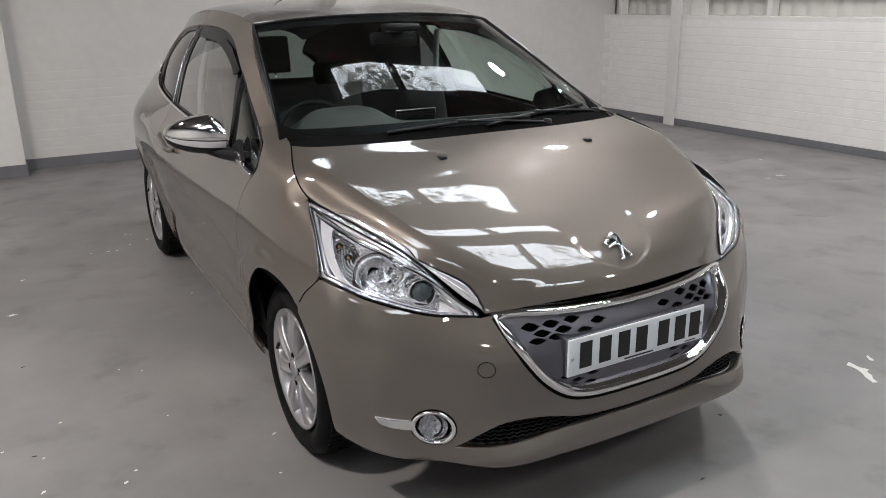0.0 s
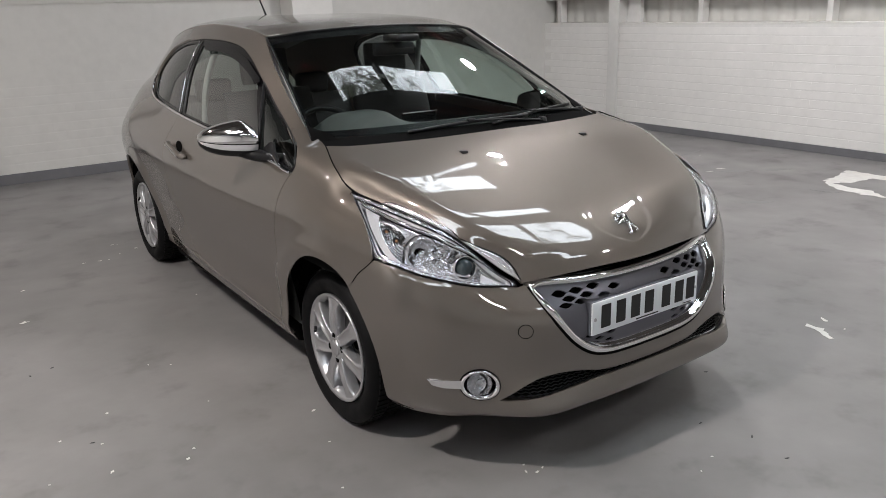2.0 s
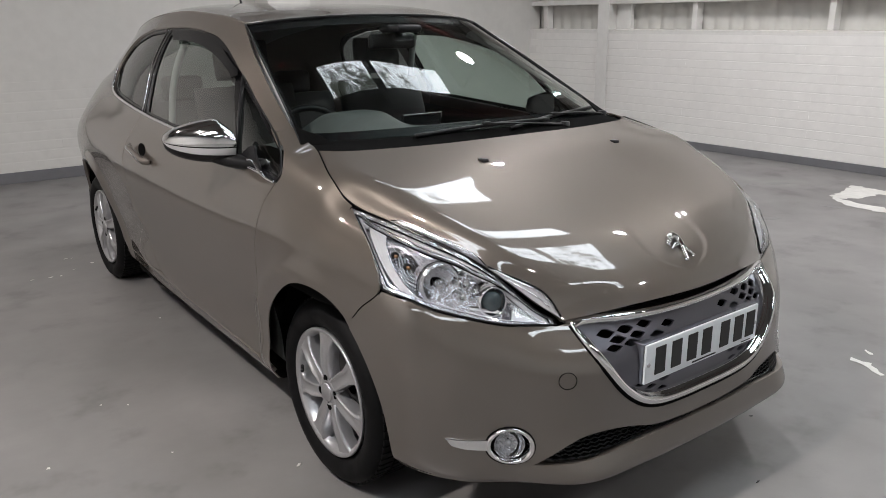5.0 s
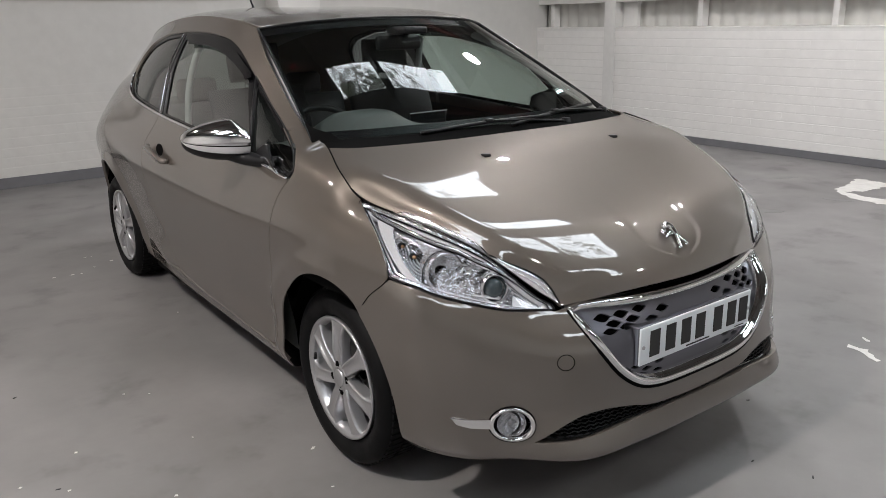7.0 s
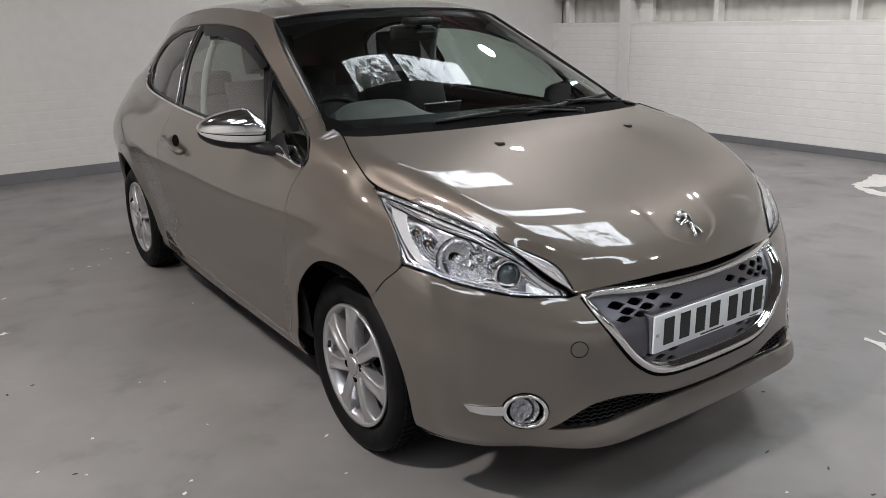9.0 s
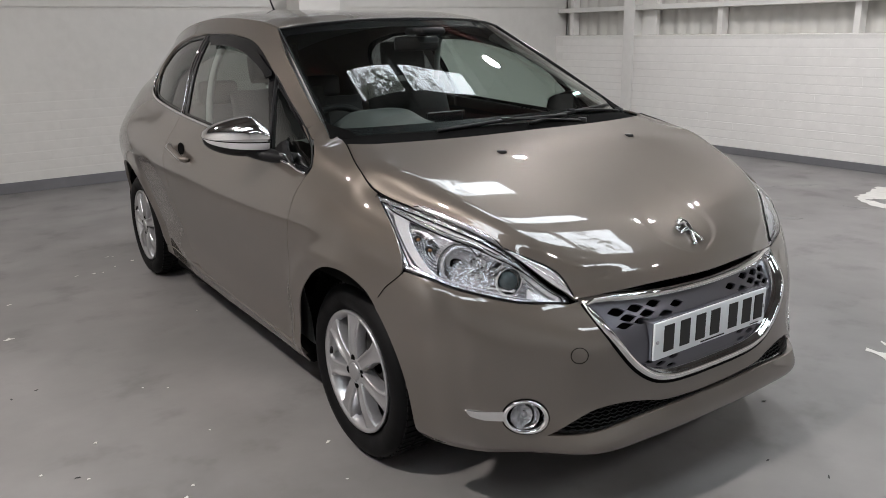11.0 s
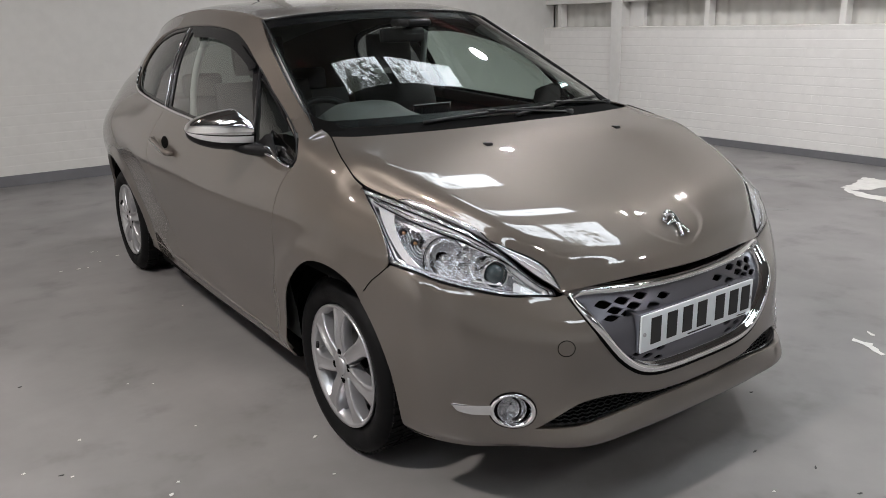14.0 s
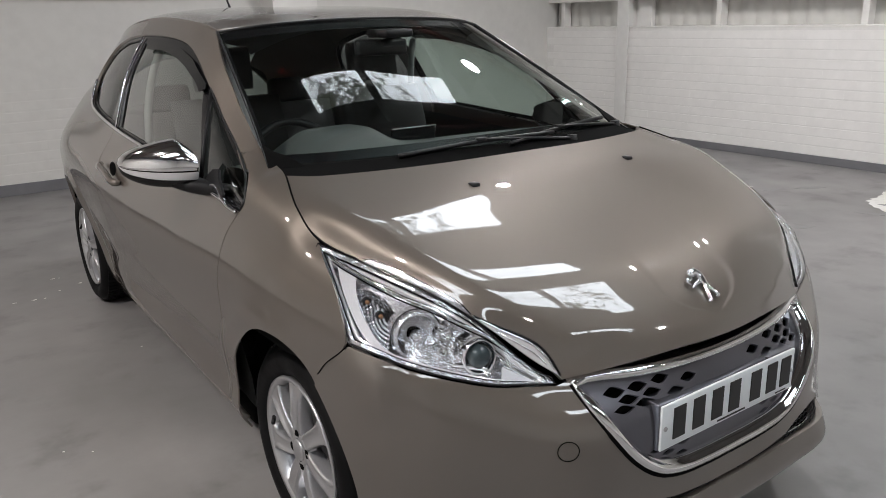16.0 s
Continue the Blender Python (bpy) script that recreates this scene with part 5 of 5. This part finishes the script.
for f in np.linspace(0, 1, 18):
    a_ = at_screen(np.array([[-2.95, .05 + 2.85 * f]]))[0] + (.012, .012, -.018)
    yv = .26 + (1.02 - .26) * f
    b_ = on_side([(yv, np.interp(yv, rail_[:, 0], rail_[:, 1]) - .012)])[0] + (.045, 0, 0)
    trim_rows.append([a_, a_ * .6 + b_ * .4 + (.018, .012, 0), a_ * .25 + b_ * .75 + (.016, .012, 0), b_])
PILLARTRIM = material("pale_pillar_trim", (.46, .47, .46), .7, grain=.04, scale=120)
both("pillar_trim", rows_mesh("pillar_trim", np.array(trim_rows)), PILLARTRIM)
head = np.array(ROOF)
head = head * (.97, 1, 1) - (0, 0, .035)
part("headlining", rows_mesh("headlining", loft(head, 20, 20)), LINING, car)
card = poly([(.30, .26), (2.25, .26), (2.25, .99), (1.6, .962), (1.0, .93), (.35, .90)])
both("door_card", sheet("door_card", card, side, 0.06, 0.0, out=MID, offset=-0.05), TRIM)
dash = []
for x in np.linspace(-.70, .70, 57):
    hood_ = .085 / (1 + (abs(x + .36) / .17) ** 5)
    low_ = .012 * (abs(x) / .7) ** 2
    front_y = .16 + .12 * (abs(x) / .7) ** 2
    dash.append([(x, front_y, .972), (x, .30, .985 + hood_ * .12 - low_), (x, .41, .988 + hood_ * .55 - low_), (x, .49, .990 + hood_ * .95 - low_), (x, .56, .984 + hood_ - low_), (x, .61, .970 + hood_ * .9 - low_), (x, .63, .93 + hood_ * .5), (x, .65, .80), (x, .64, .62), (x, .55, .45)])
part("dashboard", rows_mesh("dashboard", dash), TRIM, car)
part("console_screen", box(-.12, .06, .545, .562, .955, 1.035, .006), GLOSSBLACK, car)
part("screen_rim", tube([(-.12, .543, 1.033), (.06, .543, 1.033), (.06, .543, 1.005)], .0022, 6), SILVER, car)
part("centre_console", box(-.13, .13, .60, 1.35, .30, .56, .03), TRIM, car)
column = new("steering_wheel")
column.parent = car
column.matrix_basis = pose(-.36, .80, .91, 62, 0, 0)
part("wheel_rim", tube([(.172 * math.cos(a), .16 * math.sin(a), 0) for a in np.linspace(0, 2 * np.pi, 40, endpoint=False)], .0145, 10, closed=True), BLACK, column)
part("boss", box(-.075, .075, -.055, .055, -.02, .012, .015), TRIM, column)
for a in (0, 180, 270):
    part("rim_spoke", tube([(.06 * math.cos(radians(a)), .05 * math.sin(radians(a)), -.004), (.17 * math.cos(radians(a)), .155 * math.sin(radians(a)), 0)], .014, 8, flat=.5), SILVER, column)


def cushion(w, rows_):
    """A padded shape from (y, z, half depth) along its middle, w wide."""
    grid = []
    for (y, z, d), nxt in zip(rows_, rows_[1:] + [rows_[-1]]):
        ring = []
        for a in np.linspace(0, 2 * np.pi, 22, endpoint=False):
            ring.append((w * math.copysign(abs(math.cos(a)) ** .5, math.cos(a)), y + d * math.copysign(abs(math.sin(a)) ** .7, math.sin(a)), z))
        grid.append(ring)
    bm = bmesh.new()
    bm.from_mesh(rows_mesh("pad", grid, closed_v=True))
    bmesh.ops.holes_fill(bm, edges=[e for e in bm.edges if e.is_boundary])
    return bm


for s in (-1, 1):
    seat = new("front_seat")
    seat.parent = car
    seat.matrix_basis = pose(s * .36, 0, 0)
    part("backrest", cushion(.235, [(1.30, .42, .05), (1.33, .55, .075), (1.37, .75, .075), (1.42, .95, .065), (1.455, 1.06, .05), (1.465, 1.10, .02)]), FABRIC, seat)
    part("seat_cushion", box(-.24, .24, .85, 1.34, .36, .50, .05, segments=3), FABRIC, seat)
    part("headrest", cushion(.125, [(1.47, 1.13, .02), (1.475, 1.16, .045), (1.485, 1.22, .05), (1.49, 1.28, .04), (1.49, 1.30, .015)]), FABRIC, seat)
    for x in (-.05, .05):
        part("headrest_post", tube([(x, 1.465, 1.05), (x, 1.475, 1.17)], .007, 8), CHROME, seat)
    b_post = poly([(1.57, .99), (1.66, 1.02), (1.75, 1.345), (1.66, 1.345)])
    m = sheet("pillar_trim", b_post, side, 0.04, 0.0, out=MID, offset=-0.03)
    part("pillar_trim", m if s < 0 else mirrored(m), LINING, car)
for s in (-1, 1):
    belt = curve([(s * .66, 1.60, .93), (s * .645, 1.59, 1.08), (s * .625, 1.55, 1.20), (s * .60, 1.49, 1.30)], 18)
    part("belt_guide_trim", tube(belt, .016, 8, flat=1.0), PILLARTRIM, car)
bench = new("rear_seat")
bench.parent = car
part("backrest", cushion(.58, [(2.20, .45, .05), (2.26, .65, .08), (2.33, .88, .07), (2.36, .97, .03)]), FABRIC, bench)
part("seat_cushion", box(-.58, .58, 1.75, 2.25, .36, .50, .05, segments=3), FABRIC, bench)
for x in (-.33, .33):
    part("headrest", box(x - .11, x + .11, 2.34, 2.42, .97, 1.10, .03, segments=3), FABRIC, bench)
part("parcel_shelf", box(-.55, .55, 2.4, 3.05, .93, .95), TRIM, car)
part("rear_view_mirror", box(-.11, .11, .78, .81, 1.27, 1.33, .014), BLACK, car)
part("sensor_housing", box(-.06, .06, .66, .80, 1.335, 1.365, .012), BLACK, car)
for s in (-1, 1):
    part("sun_visor", box(s * .14, s * .44, .96, 1.10, 1.362, 1.378, .008), TRIM, car)

# loose flakes, the bare patch, small marks on the floor
FLAKE = material("white_paint_flake", (0.72, 0.71, 0.68), 0.6, grain=0.1, scale=60)
BARE = material("bare_pale_concrete", (0.68, 0.67, 0.64), 0.7, grain=0.1, scale=18, bump=0.001)
DEBRIS = material("dark_grit", (0.05, 0.05, 0.05), 0.8, grain=0.2, scale=80)
rnd = random.Random(4)


def flake(x, y, size, stretch=1.0, turn=0.0, m=FLAKE, thick=0.0012, rough=0.35, n=11):
    bm = bmesh.new()
    ring = []
    for k in range(n):
        a = 2 * math.pi * k / n
        r = size * (1 + rough * (rnd.random() * 2 - 1))
        px, py = r * stretch * math.cos(a), r * math.sin(a)
        ring.append(bm.verts.new((x + px * math.cos(turn) - py * math.sin(turn), y + px * math.sin(turn) + py * math.cos(turn), .0006)))
    f = bm.faces.new(ring)
    up = bmesh.ops.extrude_face_region(bm, geom=[f])
    for v in up["geom"]:
        if isinstance(v, bmesh.types.BMVert):
            v.co.z += thick
    return bm


for x, y_, s_, st, tn in ((-.849, .124, .009, 1.6, .4), (1.495, -.577, .014, 2.4, 1.1), (1.456, -.704, .006, 1.4, .2), (-1.349, .079, .008, 1.2, .8), (-1.62, 1.87, .02, 1.4, .3), (-1.311, .135, .007, 1.3, 0), (4.17, 1.96, .025, 2.4, -.6), (4.0, 1.94, .016, 2.0, -.6), (4.6, 2.5, .014, 1.5, 0), (-1.15, .45, .006, 1, 0), (-1.5, .6, .007, 1.4, .3), (-.906, -.123, .006, 1.2, 0), (-1.002, -.401, .005, 1, 0), (-1.77, .203, .004, 1, 0), (-1.583, .156, .006, 1.8, .9), (-.447, -.714, .005, 2.6, .4), (-.475, -.690, .004, 2.8, 1.2), (-.415, -.705, .004, 2.2, .8), (-.455, -.655, .004, 1.6, .3), (.08, -1.002, .005, 1.2, 0), (-.02, -1.035, .004, 1.2, 0), (-1.16, 2.746, .008, 1.5, .2), (-1.065, 2.735, .010, 1.6, .1), (-1.014, 2.726, .007, 1.3, .5), (-.919, 3.068, .008, 1.8, 0), (-.884, 3.059, .006, 1.2, .7), (-.81, 2.882, .009, 1.4, .3), (-.927, 2.813, .006, 1.2, .1), (-1.55, 2.419, .009, 1.6, .4), (-1.25, .951, .005, 1.2, .2), (-1.17, .889, .004, 1.2, .2), (-1.69, .484, .006, 1.3, .9), (-1.57, .371, .007, 1.2, .2), (-.782, 1.717, .005, 1.2, .2)):
    tagged(part("paint_flake", flake(x, y_, s_ * .7, st, tn, rough=.55), FLAKE, smooth=False), "small white paint flake lying on the floor", "flake", "paint flakes")
for x, y_ in ((.592, -.59), (.234, -.839), (.296, -1.008), (.267, -1.16), (-1.692, 1.155), (-1.601, 1.187), (-1.595, .398), (1.9, .6)):
    tagged(part("grit", flake(x, y_, .0026, 3.0, rnd.random() * 3, DEBRIS, .002), DEBRIS, smooth=False), "small dark piece of grit on the floor", "grit", "grit on the floor")
bm = bmesh.new()
ring = [bm.verts.new((x, y_, .0006)) for x, y_ in ((1.385, -.560), (1.352, -.572), (1.354, -.600), (1.350, -.622), (1.338, -.650), (1.315, -.680), (1.298, -.722), (1.318, -.729), (1.330, -.700), (1.352, -.684), (1.366, -.652), (1.392, -.643), (1.378, -.612))]
up = bmesh.ops.extrude_face_region(bm, geom=[bm.faces.new(ring)])
for v in up["geom"]:
    if isinstance(v, bmesh.types.BMVert):
        v.co.z += .0014
tagged(part("paint_flake", bm, FLAKE, smooth=False), "larger crooked white paint flake lying on the floor", "flake", "paint flakes")


def ragged(points, step, rough):
    """A closed outline broken up by small random steps."""
    line = densify(np.array(points, float), step)
    return [(x + (rnd.random() - .5) * rough, y + (rnd.random() - .5) * rough) for x, y in line]


rim_out = ragged([(4.36, 1.07), (4.62, 1.09), (4.91, 1.16), (4.90, .89), (4.95, .5), (4.9, .2), (4.5, .05), (4.12, .2), (4.10, .64), (4.14, .82), (4.25, .97)], .035, .035)
rim_in = ragged([(4.306, .96), (4.474, .87), (4.73, .854), (4.77, .60), (4.70, .35), (4.45, .25), (4.2, .33), (4.15, .486), (4.277, .612), (4.274, .755)], .035, .035)
patch_mesh = sheet("bare_floor_patch", rim_out, lambda q: np.column_stack([q, np.full(len(q), .0022)]), .06, 0.0, holes=(rim_in,), out=(0, 0, -5))
tagged(part("bare_floor_patch", patch_mesh, BARE), "pale bare patch where the floor paint has peeled", "patch", kind="structure")
OIL = material("dark_floor_stain", (0.135, 0.133, 0.13), 0.30, grain=0.15, scale=12)
for x, y_, s_, st, tn in ((3.28, 1.0, .035, 3.6, -.7), (4.015, .86, .03, 3.4, -1.2), (4.48, 2.62, .018, 19.0, .15), (4.17, 1.80, .06, 2.2, -.6), (3.7, 2.2, .05, 2.4, -.5), (4.5, 1.6, .04, 3.0, -.6)):
    tagged(part("floor_stain", flake(x, y_, s_, st, tn, OIL, .0004, .25, 22), OIL, smooth=False), "dark damp-looking stain on the grey floor", "stain", "floor stains", "structure")

# ---- painted bricks: the nearest as single pieces, the rest joined ----
BW, BH, JT = .222, .0785, .009


def brick_mesh(seed):
    r_ = random.Random(seed)
    prof = [(.012, -BH / 2), (-.003, -BH / 2), (-.006, -BH / 2 + .003), (-.006, BH / 2 - .003), (-.003, BH / 2), (.012, BH / 2)]
    verts = []
    for end in (-1, 0, 1):
        dz, dx = (r_.random() - .5) * .0016, (r_.random() - .5) * .0005
        verts += [(x + dx * (x < 0), end * BW / 2, z + dz) for x, z in prof]
    faces = [(6 * e + k, 6 * e + k + 1, 6 * e + 7 + k, 6 * e + 6 + k) for e in (0, 1) for k in range(5)] + [(5, 4, 3, 2, 1, 0), (12, 13, 14, 15, 16, 17)]
    mesh = bpy.data.meshes.new("brick")
    mesh.from_pydata(verts, [], faces)
    mesh.materials.append(BRICKPAINT)
    return mesh


KINDS = [brick_mesh(k) for k in range(8)]
made, rest = 0, []
r_ = random.Random(9)
for row in range(13):
    z = .081 + JT / 2 + BH / 2 + row * (BH + JT)
    course = .0040 + .0011 * r_.random()
    yb = WALL_Y - .02 - (BW / 2) * (1 if row % 2 else 2) / 1
    while yb > NEAR_Y + .2:
        proud = course + .0007 * r_.random()
        place = Matrix.Translation((WALL_X + proud, yb, z))
        if .35 < yb < 4.45 and made < 300:
            ob = new("brick", KINDS[r_.randrange(8)])
            ob.parent = wall_east
            ob.matrix_basis = place
            made += 1
        else:
            rest.append((place, r_.randrange(8)))
        yb -= BW + .0001


def joined(items):
    verts, faces = [], []
    for m, k in items:
        b0 = len(verts)
        verts += [tuple(m @ v.co) for v in KINDS[k].vertices]
        faces += [tuple(b0 + i for i in p.vertices) for p in KINDS[k].polygons]
    mesh = bpy.data.meshes.new("bricks")
    mesh.from_pydata(verts, [], faces)
    return mesh


tagged(part("bricks", joined(rest), BRICKPAINT, wall_east), kind="stuff")
rest = []
turn = Matrix.Rotation(radians(90), 4, "Z")
for row in range(9):
    z = .102 + JT / 2 + BH / 2 + row * (BH + JT)
    xb = -1.30 + (BW / 2 if row % 2 else 0)
    while xb < WALL_X - .1:
        rest.append((Matrix.Translation((xb, WALL_Y + .0054 - .0004 * r_.random(), z)) @ turn, r_.randrange(8)))
        xb += BW + .0006
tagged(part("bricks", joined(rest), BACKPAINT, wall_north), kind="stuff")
